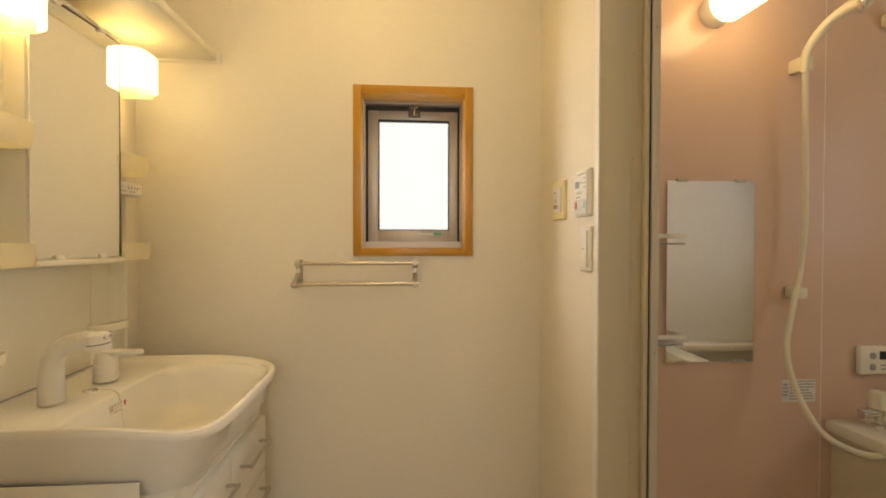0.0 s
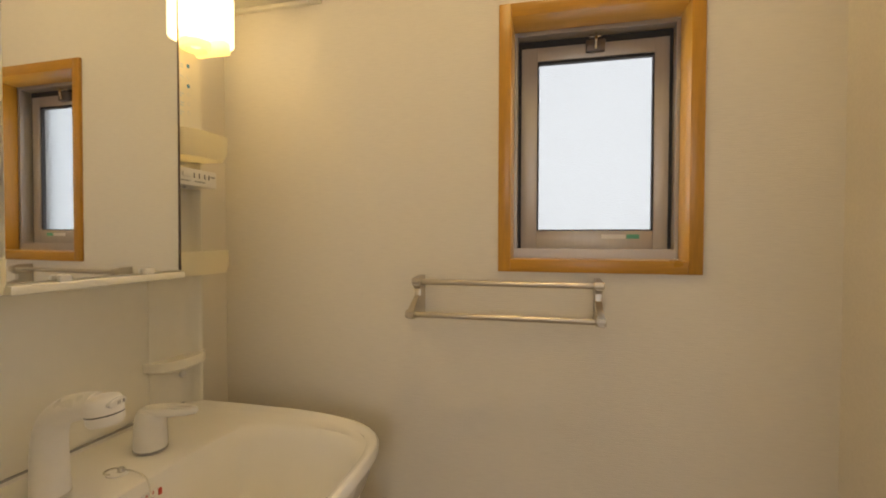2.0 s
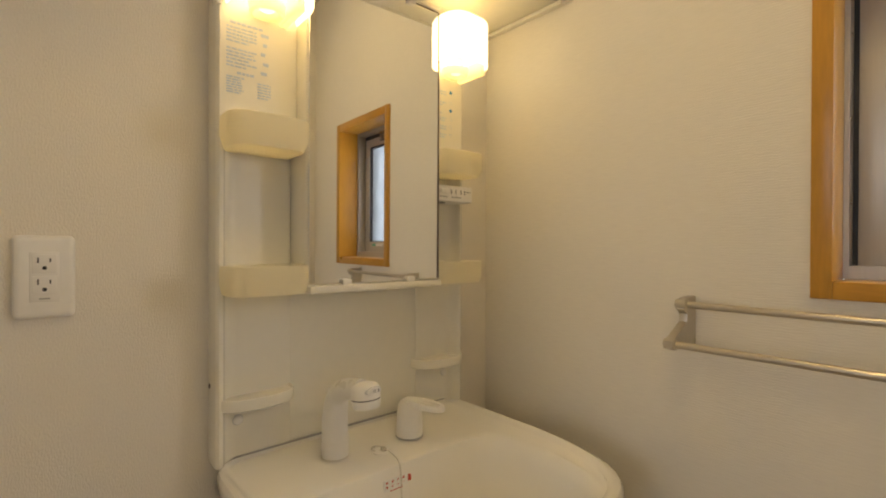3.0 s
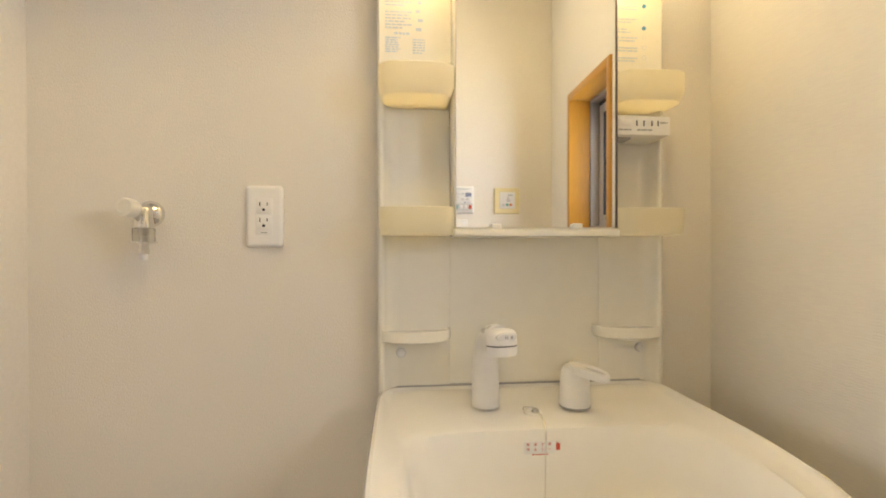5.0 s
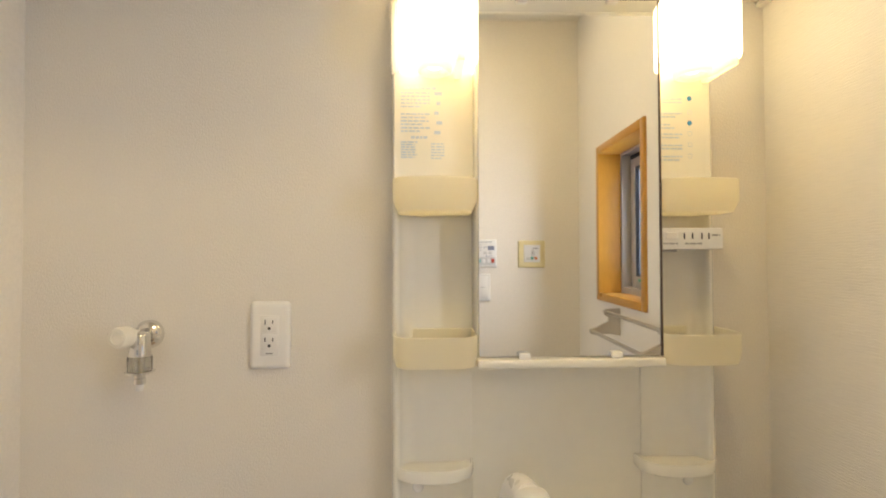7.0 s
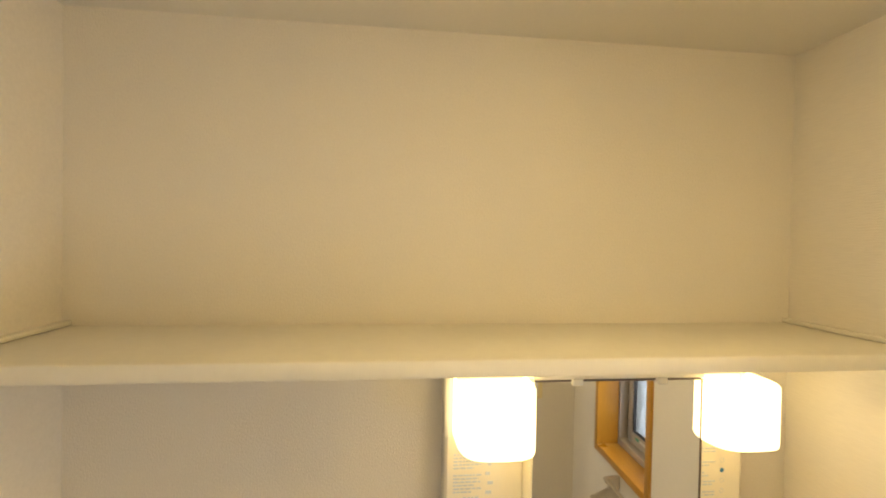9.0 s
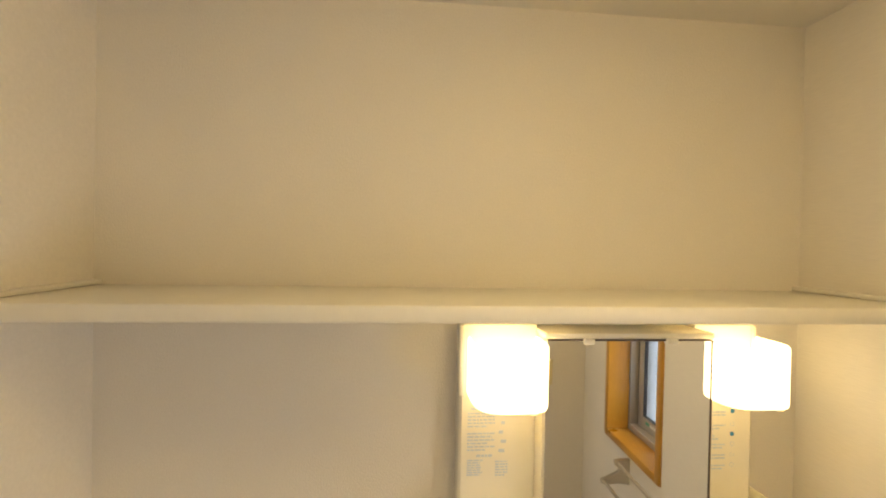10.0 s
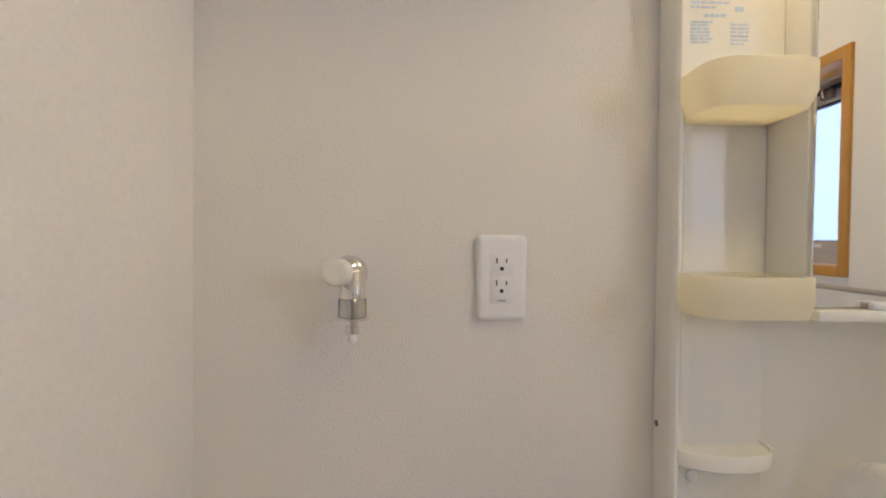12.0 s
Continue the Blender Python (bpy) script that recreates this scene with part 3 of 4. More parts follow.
# lamp shades: open above and below
def shade_outline(side, grow):
    inner, outer_ = (1.030, 0.900) if side < 0 else (1.333, 1.461)
    y, half = (inner + outer_) / 2, abs(outer_ - inner) / 2 - grow
    pts = []
    for i in range(33):
        a = math.pi * i / 32
        c, s_ = math.cos(a), math.sin(a)
        pts.append((-0.945 + (0.085 - grow) * abs(s_) ** 0.6, y - half * (abs(c) ** 0.55 if c > 0 else -abs(c) ** 0.55)))
    return [(PX + 0.014 + grow, y - half), *pts, (PX + 0.014 + grow, y + half)]


def lamp_shade(side, z0, z1):
    lift = lambda ring, z: [Vector((p[0], p[1], z)) for p in ring]
    o, i = shade_outline(side, 0), shade_outline(side, 0.004)
    return rings([lift(shade_outline(side, 0.001), z0), lift(o, z0 + 0.003), lift(o, z1 - 0.004), lift(shade_outline(side, 0.002), z1), lift(i, z1 - 0.002), lift(i, z0 + 0.002)], closed=True)


for side, y in ((-1, 0.960), (1, 1.403)):
    part("lamp_shade", lamp_shade(side, 1.618, 1.722), SHADE, top, "glowing white opal lamp shade")
    part("lamp_socket", rings([[(-0.935 + q * math.cos(k * math.tau / 28), y + q * math.sin(k * math.tau / 28), z) for k in range(28)]
                               for q, z in ((0.020, 1.608), (0.024, 1.604), (0.029, 1.607), (0.031, 1.622), (0.020, 1.622))], closed=True), BIN, top)
    part("bulb_tip", lathe((-0.935, y, 1.611), (0, 0, 1), [(0, 0.001), (0.001, 0.009), (0.006, 0.016), (0.014, 0.017), (0.03, 0.012)], 24), SHADE, top, "glowing lamp tube end")
    part("lamp_bracket", boxes((-0.9668, -0.884, y + 0.034, y + 0.047, 1.606, 1.640), bevel=0.002), BIN, top)
    bulb = bpy.data.lights.new("bulb", "POINT")
    bulb.energy, bulb.color, bulb.shadow_soft_size = BULB_W, BULB_COLOUR, 0.02
    b_ob = new("vanity_bulb", bulb)
    b_ob.location = (-0.935, y, 1.675)

# printed notices on the columns
notice = []
notice += text_lines(0.918, 0.975, 1.592, 1, 0.006, 0.004, 1, 0.0)
notice += text_lines(0.912, 0.964, 1.583, 5, 0.006, 0.0026, 2)
notice += text_lines(0.912, 0.964, 1.546, 6, 0.006, 0.0026, 3)
notice += text_lines(0.930, 0.960, 1.506, 1, 0.006, 0.004, 4, 0.0)
notice += text_lines(0.912, 0.942, 1.497, 7, 0.0044, 0.0024, 5, 0.2)
notice += [(0.972 + 0.004 * (i % 2), 0.986 - 0.003 * (i % 3), 1.578 - 0.017 * i, 1.5835 - 0.017 * i) for i in range(5)]
notice += text_lines(0.966, 0.990, 1.494, 6, 0.005, 0.0022, 6, 0.3)
part("notice", bars([(0.618 + (y0 - 0.618) * 0.967, 0.618 + (y1 - 0.618) * 0.967, z0, z1) for y0, y1, z0, z1 in notice], "x", -0.9669), BLUE, top, "faint blue printed instructions")
notice = []
for i, z in enumerate((1.578, 1.552, 1.532, 1.515, 1.495, 1.475)):
    notice += text_lines(1.348, 1.402, z, 2, 0.006, 0.0024, 20 + i)
part("notice", bars(notice, "x", -0.9669), BLUE, top, "faint blue printed instructions")
for i, z in enumerate((1.578, 1.534)):
    part("symbol", lathe((-0.9670, 1.416, z), (1, 0, 0), [(0, 0.0042), (0.0006, 0.0042)], 18), DEEPBLUE, top, "round blue printed symbol")
for z in (1.553, 1.515, 1.495, 1.475):
    bm = bmesh.new()
    for k in range(18):
        a, b_ = k * math.tau / 18, (k + 1) * math.tau / 18
        q = [bm.verts.new((-0.9663, 1.416 + r * math.cos(c), z + r * math.sin(c))) for r, c in ((0.0036, a), (0.0043, a), (0.0043, b_), (0.0036, b_))]
        bm.faces.new(q)
    part("symbol", bm, BLUE, top)

# socket box under the upper tray
sock = part("socket_box", boxes((PX, -0.915, 1.336, 1.440, 1.308, 1.344), bevel=0.003), WHITE, top, "white razor socket box with switch")
part("slot", bars([(y, y + 0.0024, 1.325, 1.335) for y in (1.372, 1.386, 1.402, 1.414)], "x", -0.9152), BLACK, sock)
part("switch", boxes((-0.915, -0.911, 1.340, 1.362, 1.325, 1.336), bevel=0.0018), WHITE, sock)
tagged(part("print", bars(text_lines(1.338, 1.362, 1.319, 1, 0.006, 0.003, 31, 0) + text_lines(1.374, 1.404, 1.319, 1, 0.006, 0.003, 32, 0) + text_lines(1.420, 1.434, 1.333, 1, 0.006, 0.003, 33, 0), "x", -0.9152), GREY, sock), kind="stuff")
part("vent", boxes((-0.965, -0.935, 1.340, 1.372, 1.304, 1.309), bevel=0.001), GREY, sock)

# ---- basin ----
def rim_loop(x0, x1, y0_, y1_, nb, nf, z, count=96, dip=0.0):
    cx, cy, hx, hy = (x0 + x1) / 2, (y0_ + y1_) / 2, (x1 - x0) / 2, (y1_ - y0_) / 2
    out = []
    for i in range(count):
        a = i * math.tau / count
        c, s_ = math.cos(a), math.sin(a)
        n = nf if c > 0 else nb
        r = (abs(c) ** n + abs(s_) ** n) ** (-1 / n)
        f = max(0.0, c * r)
        out.append((cx + hx * c * r, cy + hy * s_ * r, z - dip * f * f))
    return out


B0, B1, BY0, BY1, RIM = PX + 0.002, -0.500, 0.884, 1.462, 0.826
basin = thing("wash_basin", (-0.75, VY, 0.60), "glossy white ceramic wash basin with a wide bowed front", "wash basin")
loops = []
for inset, z in ((0.085, 0.628), (0.050, 0.672), (0.022, 0.720), (0.008, 0.770), (0.001, 0.801), (0.0, 0.811), (0.004, 0.8185), (0.010, 0.821), (0.018, 0.8185), (0.023, 0.814)):
    loops.append(rim_loop(B0 + inset * 0.02, B1 - inset, BY0 + inset * 0.8, BY1 - inset * 0.8, 14, 6.0, z, dip=0.026 if z > 0.8 else 0.0))
loops.append(rim_loop(-0.970, -0.516, 0.909, 1.437, 12, 6, 0.810, dip=0.026))
loops.append(rim_loop(-0.935, -0.519, 0.920, 1.425, 9, 6, 0.803, dip=0.022))
for x0, x1, ya, yb, nb, nf, z in ((-0.842, -0.521, 0.927, 1.417, 7, 6, 0.801), (-0.832, -0.525, 0.933, 1.411, 6, 5, 0.795), (-0.826, -0.533, 0.941, 1.403, 5, 4.4, 0.772),
                                 (-0.818, -0.545, 0.955, 1.388, 4.4, 3.8, 0.725), (-0.802, -0.566, 0.980, 1.360, 3.6, 3.2, 0.680), (-0.772, -0.605, 1.025, 1.315, 3, 2.6, 0.656),
                                 (-0.730, -0.650, 1.110, 1.230, 2.2, 2.2, 0.648), (-0.705, -0.672, 1.155, 1.190, 2, 2, 0.646)):
    loops.append(rim_loop(x0, x1, ya, yb, nb, nf, z, dip=0.022 if z > 0.79 else 0.012))
part("bowl", rings(loops), CERAMIC, basin)
part("drain", lathe((-0.688, 1.172, 0.6465), (0, 0, 1), [(0, 0.022), (0.002, 0.021), (0.003, 0.017), (0.001, 0.012), (0.001, 0.001)], 24), CHROME, basin, "chrome drain ring")
stick = part("sticker", boxes((-0.8255, -0.8235, 1.1305, 1.1835, 0.752, 0.778)), PAPER, basin, "white warning sticker with red printing")
FACE = Matrix(((0, 0, 1, 0), (1, 0, 0, 0), (0, 1, 0, 0), (0, 0, 0, 1)))
writing("print", "\u914d  \u7ba1  \u6c34  \u84b8  \u767a", 0.0053, (-0.8232, 1.1345, 0.7715), FACE, RED, stick, "red printed characters")
writing("print", "\u9632  \u6b62  \u30b7  \u30fc  \u30eb", 0.0053, (-0.8232, 1.1345, 0.7635), FACE, RED, stick, "red printed characters")
part("print", bars([(1.1445, 1.1475, 0.7555, 0.7580), (1.149, 1.171, 0.7560, 0.7574)], "x", -0.8234), RED, stick, "small red printed line")
part("mark", bars([(1.1850, 1.1910, 0.763, 0.7735)], "x", -0.8245, 0.002), RED, basin, "small red square mark")
part("sealant", boxes((PX + 0.001, PX + 0.004, 0.890, 1.455, 0.8212, 0.8245)), GREY, basin, "thin grey joint")

ch = thing("plug_chain", (-0.886, 1.150, 0.804), "steel ball chain with a ring for the basin plug", "plug chain")
ring_pts = [(-0.892 + 0.011 * math.cos(a), 1.159 + 0.011 * math.sin(a), 0.8075) for a in [k * math.tau / 14 for k in range(13)]]
part("ring", tube(ring_pts, 0.0014, 8, 3), CHROME, ch)
part("washer", lathe((-0.886, 1.164, 0.8018), (0, 0, 1), [(0, 0.0165), (0.0022, 0.0160), (0.0028, 0.012)], 24), WHITE, ch)
part("anchor", lathe((-0.882, 1.168, 0.8025), (0, 0, 1), [(0, 0.006), (0.006, 0.006), (0.009, 0.004), (0.010, 0.001)], 14), CHROME, ch)
bm = bmesh.new()
line = smooth_line([(-0.880, 1.169, 0.8085), (-0.856, 1.170, 0.8065), (-0.834, 1.169, 0.801), (-0.8225, 1.167, 0.782), (-0.816, 1.164, 0.745), (-0.806, 1.160, 0.700), (-0.780, 1.152, 0.668), (-0.710, 1.150, 0.652)], 12)
for q in line:
    made = bmesh.ops.create_icosphere(bm, subdivisions=1, radius=0.0016)["verts"]
    bmesh.ops.translate(bm, vec=q, verts=made)
part("chain", bm, CHROME, ch)

# faucet with a bent spout
fc = thing("faucet", (-0.9250, 1.0810, 0.8070), "white plastic swan-neck basin faucet with a push button head", "faucet")
part("body", tube([(-0.9220, 1.0850, 0.8050), (-0.9225, 1.0850, 0.8420), (-0.9220, 1.0850, 0.8870), (-0.9140, 1.0855, 0.9170), (-0.8950, 1.0870, 0.9350), (-0.8660, 1.0895, 0.9450), (-0.8380, 1.0915, 0.9475)],
                  [0.0255, 0.0250, 0.0232, 0.0215, 0.0205, 0.0200, 0.0205], 24, 6), WHITE, fc)
part("base_ring", lathe((-0.9220, 1.0850, 0.8058), (0, 0, 1), [(0, 0.0265), (0.0015, 0.0265), (0.002, 0.024)], 28), BFRAME, fc)
head = part("spout_head", lathe((-0.8290, 1.0935, 0.9640), (0.10, 0.02, -1), [(0, 0.012), (0.003, 0.021), (0.008, 0.0245), (0.026, 0.0255)], 30), WHITE, fc)
part("seam", lathe((-0.8264, 1.0940, 0.9382), (0.10, 0.02, -1), [(0, 0.0252), (0.002, 0.0252)], 30), BLACK, head, "thin dark seam")
part("outlet", lathe((-0.8262, 1.0940, 0.9362), (0.10, 0.02, -1), [(0, 0.0255), (0.010, 0.025), (0.015, 0.0225), (0.016, 0.018), (0.013, 0.002)], 30), WHITE, head)
nb = Vector((0.98, 0.14, 0.08)).normalized()
ub = Vector((-nb.y, nb.x, 0)).normalized()
cb_ = Vector((-0.8290, 1.0935, 0.9520)) + nb * 0.0235


def button_loop(k, d):
    return [cb_ + nb * d + ub * (0.0155 * k * math.cos(a)) + Vector((0, 0, 1)) * (0.0068 * k * math.sin(a)) for a in [q * math.tau / 28 for q in range(28)]]


part("button_rim", rings([button_loop(1.08, -0.004), button_loop(1.08, 0.0010), button_loop(1.0, 0.0012)]), PAPERGREY, head)
part("button", rings([button_loop(1.0, -0.003), button_loop(1.0, 0.0022), button_loop(0.9, 0.0030)]), WHITE, head, "oval push button")
bm = bmesh.new()
for q in (-0.002, 0.0015, 0.0075, 0.0095):
    made = box(bm, -0.0005, 0.0005, -0.0007, 0.0007, -0.0028, 0.0028)
    bmesh.ops.translate(bm, vec=cb_ + nb * 0.0031 + ub * q, verts=bm.verts[-8:])
part("print", bm, GREY, head)

lv = thing("mixer_lever", (-0.9060, 1.2485, 0.8070), "white plastic mixer tap with a looped lever", "mixer tap")
part("base_ring", lathe((-0.9060, 1.2485, 0.8058), (0, 0, 1), [(0, 0.0285), (0.0022, 0.0285), (0.0024, 0.025)], 28), GREY, lv)
part("body", lathe((-0.9060, 1.2485, 0.8080), (0, 0, 1), [(0, 0.0275), (0.004, 0.028), (0.040, 0.0265), (0.042, 0.026)], 30), WHITE, lv)
part("cap", lathe((-0.9060, 1.2485, 0.8505), (0.10, 0.02, 1), [(0, 0.0265), (0.018, 0.0255), (0.027, 0.021), (0.031, 0.012), (0.032, 0.001)], 30), WHITE, lv)


def lever_loop(k, z, hole=False):
    ax = Vector((0.95, 0.31, 0)).normalized()
    sd = Vector((-ax.y, ax.x, 0))
    out = []
    for i in range(36):
        a = i * math.tau / 36
        f = (math.cos(a) + 1) / 2
        length, wide = (0.030, 0.0085) if hole else (0.050, 0.021 - 0.004 * f)
        c = Vector((-0.9060, 1.2485, 0)) + ax * (0.052 if hole else 0.036)
        p = c + ax * (length * math.cos(a) * k) + sd * (wide * math.sin(a) * k)
        d = (p - Vector((-0.9060, 1.2485, 0))).dot(ax)
        out.append(Vector((p.x, p.y, z + 0.003 - 0.02 * d)))
    return out


part("lever", rings([lever_loop(0.94, 0.8679), lever_loop(1.0, 0.8709), lever_loop(1.0, 0.8779), lever_loop(0.95, 0.8809), lever_loop(0.9, 0.8809, True), lever_loop(0.82, 0.8804, True),
                     lever_loop(0.78, 0.8689, True), lever_loop(0.9, 0.8679, True)], closed=True), WHITE, lv)

# ---- cabinet below ----
cb = thing("vanity_cabinet", (-0.78, VY, 0), "cream laminate vanity cabinet with a door and drawers", "vanity cabinet")
part("body", boxes((W + 0.002, -0.575, 0.893, 1.452, 0.0, 0.665), bevel=0.002), CABINET, cb)
part("side_panel", boxes((W + 0.02, -0.625, 0.8885, 0.8925, 0.06, 0.712), bevel=0.0015), CABINET, cb)
for y0_, y1_, z0, z1, hz in ((0.896, 1.160, 0.08, 0.63, 0.575), (1.164, 1.449, 0.47, 0.63, 0.575), (1.164, 1.449, 0.28, 0.465, 0.43), (1.164, 1.449, 0.08, 0.275, 0.24)):
    d = part("door" if y0_ < 1 else "drawer", boxes((-0.574, -0.556, y0_, y1_, z0, z1), bevel=0.002), CABINET, cb)
    ym, half = (y0_ + y1_) / 2, 0.085 if y0_ > 1 else 0.05
    if y0_ < 1:
        ym = y1_ - 0.075
    part("handle", boxes((-0.530, -0.522, ym - half, ym + half, hz - 0.004, hz + 0.004), (-0.556, -0.5295, ym - half, ym - half + 0.009, hz - 0.0035, hz + 0.0035),
                         (-0.556, -0.5295, ym + half - 0.009, ym + half, hz - 0.0035, hz + 0.0035), bevel=0.0012), NICKEL, d, "satin metal bar handle")

# ---- towel rail ----
tr = thing("towel_rail", (-0.28, N, 1.03), "satin nickel double towel rail on the papered wall", "towel rail")
ra, rb = -0.474, -0.090
part("bar", tube([(ra, N - 0.047, 1.100), ((ra + rb) / 2, N - 0.047, 1.100), (rb, N - 0.047, 1.100)], 0.0062, 16, 3), NICKEL, tr, "round satin rail")
part("bar", tube([(ra, N - 0.095, 1.034), ((ra + rb) / 2, N - 0.095, 1.034), (rb, N - 0.095, 1.034)], 0.0062, 16, 3), NICKEL, tr, "round satin rail")
for x in (ra - 0.004, rb + 0.004):
    prof = [(N - 0.001, 1.113), (N - 0.040, 1.112), (N - 0.054, 1.108), (N - 0.055, 1.092), (N - 0.040, 1.083), (N - 0.042, 1.068), (N - 0.088, 1.046), (N - 0.104, 1.040), (N - 0.104, 1.027), (N - 0.088, 1.022),
            (N - 0.040, 1.026), (N - 0.012, 1.022), (N - 0.001, 1.020)]
    bm = rings([[(x + dx, N + (y - N) * k + (1 - k) * -0.03, 1.066 + (z - 1.066) * k) for y, z in prof] for dx, k in ((-0.007, 0.96), (-0.0055, 1), (0.0055, 1), (0.007, 0.96))])
    part("bracket", bm, NICKEL, tr)
    for y, z in ((N - 0.047, 1.100), (N - 0.095, 1.034)):
        part("rail_cap", lathe((x - 0.011, y, z), (1, 0, 0), [(0, 0.006), (0.002, 0.0095), (0.020, 0.0095), (0.022, 0.006)], 20), NICKEL, tr)

# ---- plates on the east wall ----
def plate(bm_axis, name, label, category, y0_, y1_, z0, z1, material, deep=0.009):
    t = thing(name, (E, (y0_ + y1_) / 2, z0), label, category)
    part("plate", rounded_plate(E - 0.0005, E - deep, y0_, y1_, z0, z1, 0.006), material, t)
    return t


sw = plate(None, "light_switch", "white wall light switch with one rocker", "light switch", 1.128, 1.198, 1.096, 1.216, WHITE)
part("rocker", boxes((E - 0.013, E - 0.0085, 1.140, 1.186, 1.108, 1.204), bevel=0.002), WHITE, sw)
part("mark", boxes((E - 0.0137, E - 0.0128, 1.155, 1.171, 1.1555, 1.1575)), GREY, sw)
rm = plate(None, "heater_remote", "white water heater controller with grey and red keys", "controller", 1.131, 1.226, 1.243, 1.368, WHITE, 0.012)
part("cover", boxes((E - 0.0145, E - 0.0115, 1.136, 1.221, 1.249, 1.362), bevel=0.001), PAPER, rm)
part("display", boxes((E - 0.0155, E - 0.0143, 1.186, 1.214, 1.320, 1.338)), SLATE, rm, "dark slate display")
tagged(part("print", bars(text_lines(1.144, 1.214, 1.356, 1, 0.006, 0.0025, 41) + text_lines(1.142, 1.160, 1.344, 3, 0.012, 0.0025, 42) + text_lines(1.166, 1.180, 1.334, 1, 0.008, 0.003, 43)
                   + text_lines(1.178, 1.208, 1.296, 1, 0.006, 0.003, 44), "x", E - 0.0146, -0.0006), SLATE, rm), kind="stuff")
for ya in (1.168, 1.190):
    part("key", boxes((E - 0.0158, E - 0.0143, ya, ya + 0.014, 1.303, 1.313), bevel=0.0005), PAPERGREY, rm)
part("keypad", boxes((E - 0.0152, E - 0.0143, 1.138, 1.219, 1.254, 1.289)), PAPERGREY, rm, "grey key strip")
for ya, tone, words in ((1.202, RED, "red key"), (1.182, PAPER, ""), (1.162, PAPER, ""), (1.142, TEAL, "pale teal key")):
    part("key", boxes((E - 0.0165, E - 0.015, ya, ya + 0.013, 1.264, 1.282), bevel=0.0005), tone, rm, words)
tm = plate(None, "fan_switch", "square ivory wall plate with a small fan switch panel", "switch", 1.322, 1.440, 1.242, 1.362, IVORY)
part("insert", boxes((E - 0.0125, E - 0.0085, 1.346, 1.418, 1.266, 1.342), bevel=0.001), PAPER, tm)
part("lamp", lathe((E - 0.0125, 1.398, 1.284), (-1, 0, 0), [(0, 0.007), (0.002, 0.006), (0.0024, 0.001)], 14), ORANGE, tm, "orange indicator")
part("lamp", lathe((E - 0.0125, 1.382, 1.284), (-1, 0, 0), [(0, 0.007), (0.002, 0.006), (0.0024, 0.001)], 14), GREEN, tm, "green indicator")
part("print", bars(text_lines(1.386, 1.408, 1.330, 1, 0.006, 0.005, 51, 0) + text_lines(1.380, 1.400, 1.318, 4, 0.006, 0.003, 52) + text_lines(1.358, 1.372, 1.286, 2, 0.006, 0.003, 53), "x", E - 0.0126, -0.0006), GREY, tm)

# ---- outlet and tap on the west wall ----
ol = thing("wall_outlet", (W, 0.667, 1.098), "white double wall outlet with earth holes", "wall outlet")
part("plate", rounded_plate(W + 0.0005, W + 0.0105, 0.632, 0.702, 1.098, 1.218, 0.008, 0.005), WHITE, ol)
part("insert", boxes((W + 0.009, W + 0.0115, 0.6505, 0.6835, 1.122, 1.194), bevel=0.0008), WHITE, ol)
for zc in (1.177, 1.146):
    o = part("socket_face", boxes((W + 0.011, W + 0.0125, 0.653, 0.681, zc - 0.0135, zc + 0.0135), bevel=0.0008), WHITE, ol)
    part("slot", bars([(0.6590, 0.6608, zc + 0.001, zc + 0.009), (0.6725, 0.6743, zc + 0.002, zc + 0.008)], "x", W + 0.0124), BLACK, o)
    part("earth_hole", lathe((W + 0.0122, 0.667, zc - 0.006), (1, 0, 0), [(0, 0.0028), (0.0009, 0.0028)], 14), BLACK, o)
part("print", bars([(0.661, 0.673, 1.1255, 1.1275)], "x", W + 0.0116), GREY, ol)

tp = thing("washing_machine_tap", (W, 0.464, 1.08), "chrome washing machine tap with a white handle", "water tap")
TY, TZ = 0.455, 1.162
VX, VY_ = W + 0.052, TY + 0.013
part("flange", lathe((W + 0.0005, TY, TZ), (1, 0, 0), [(0, 0.025), (0.003, 0.025), (0.009, 0.021), (0.015, 0.014), (0.017, 0.010)], 32), CHROME, tp, "round chrome wall flange")
part("arm", tube([(W + 0.010, TY, TZ), (W + 0.030, TY + 0.003, TZ), (VX, VY_, TZ - 0.002)], [0.0125, 0.0125, 0.0145], 20, 4), CHROME, tp)
part("valve", lathe((VX, VY_, TZ + 0.012), (0, 0, -1), [(0, 0.004), (0.002, 0.012), (0.006, 0.0152), (0.030, 0.0155), (0.033, 0.0165), (0.040, 0.0165), (0.041, 0.007)], 28), CHROME, tp)
part("spindle", lathe((VX, VY_, TZ - 0.0285), (0, 0, -1), [(0, 0.0085), (0.012, 0.0085), (0.013, 0.0068), (0.026, 0.0068)], 20), CHROME, tp)
part("collar", rings([[(VX + q * math.cos(k * math.tau / 28), VY_ + q * math.sin(k * math.tau / 28), TZ + z) for k in range(28)]
                      for q, z in ((0.0176, -0.0292), (0.0182, -0.0300), (0.0182, -0.0525), (0.0168, -0.0525), (0.0168, -0.0300))], closed=True), CLEAR, tp, "clear plastic collar")
part("lever_ring", lathe((VX, VY_, TZ - 0.0530), (0, 0, -1), [(0, 0.0212), (0.0006, 0.0220), (0.0026, 0.0220), (0.0032, 0.0212), (0.0032, 0.008)], 32), CHROME, tp)
part("nipple", lathe((VX, VY_, TZ - 0.0565), (0, 0, -1), [(0, 0.0088), (0.004, 0.0088), (0.0045, 0.0078), (0.0085, 0.0078), (0.009, 0.0090), (0.018, 0.0090), (0.019, 0.0062)], 20), CHROME, tp)
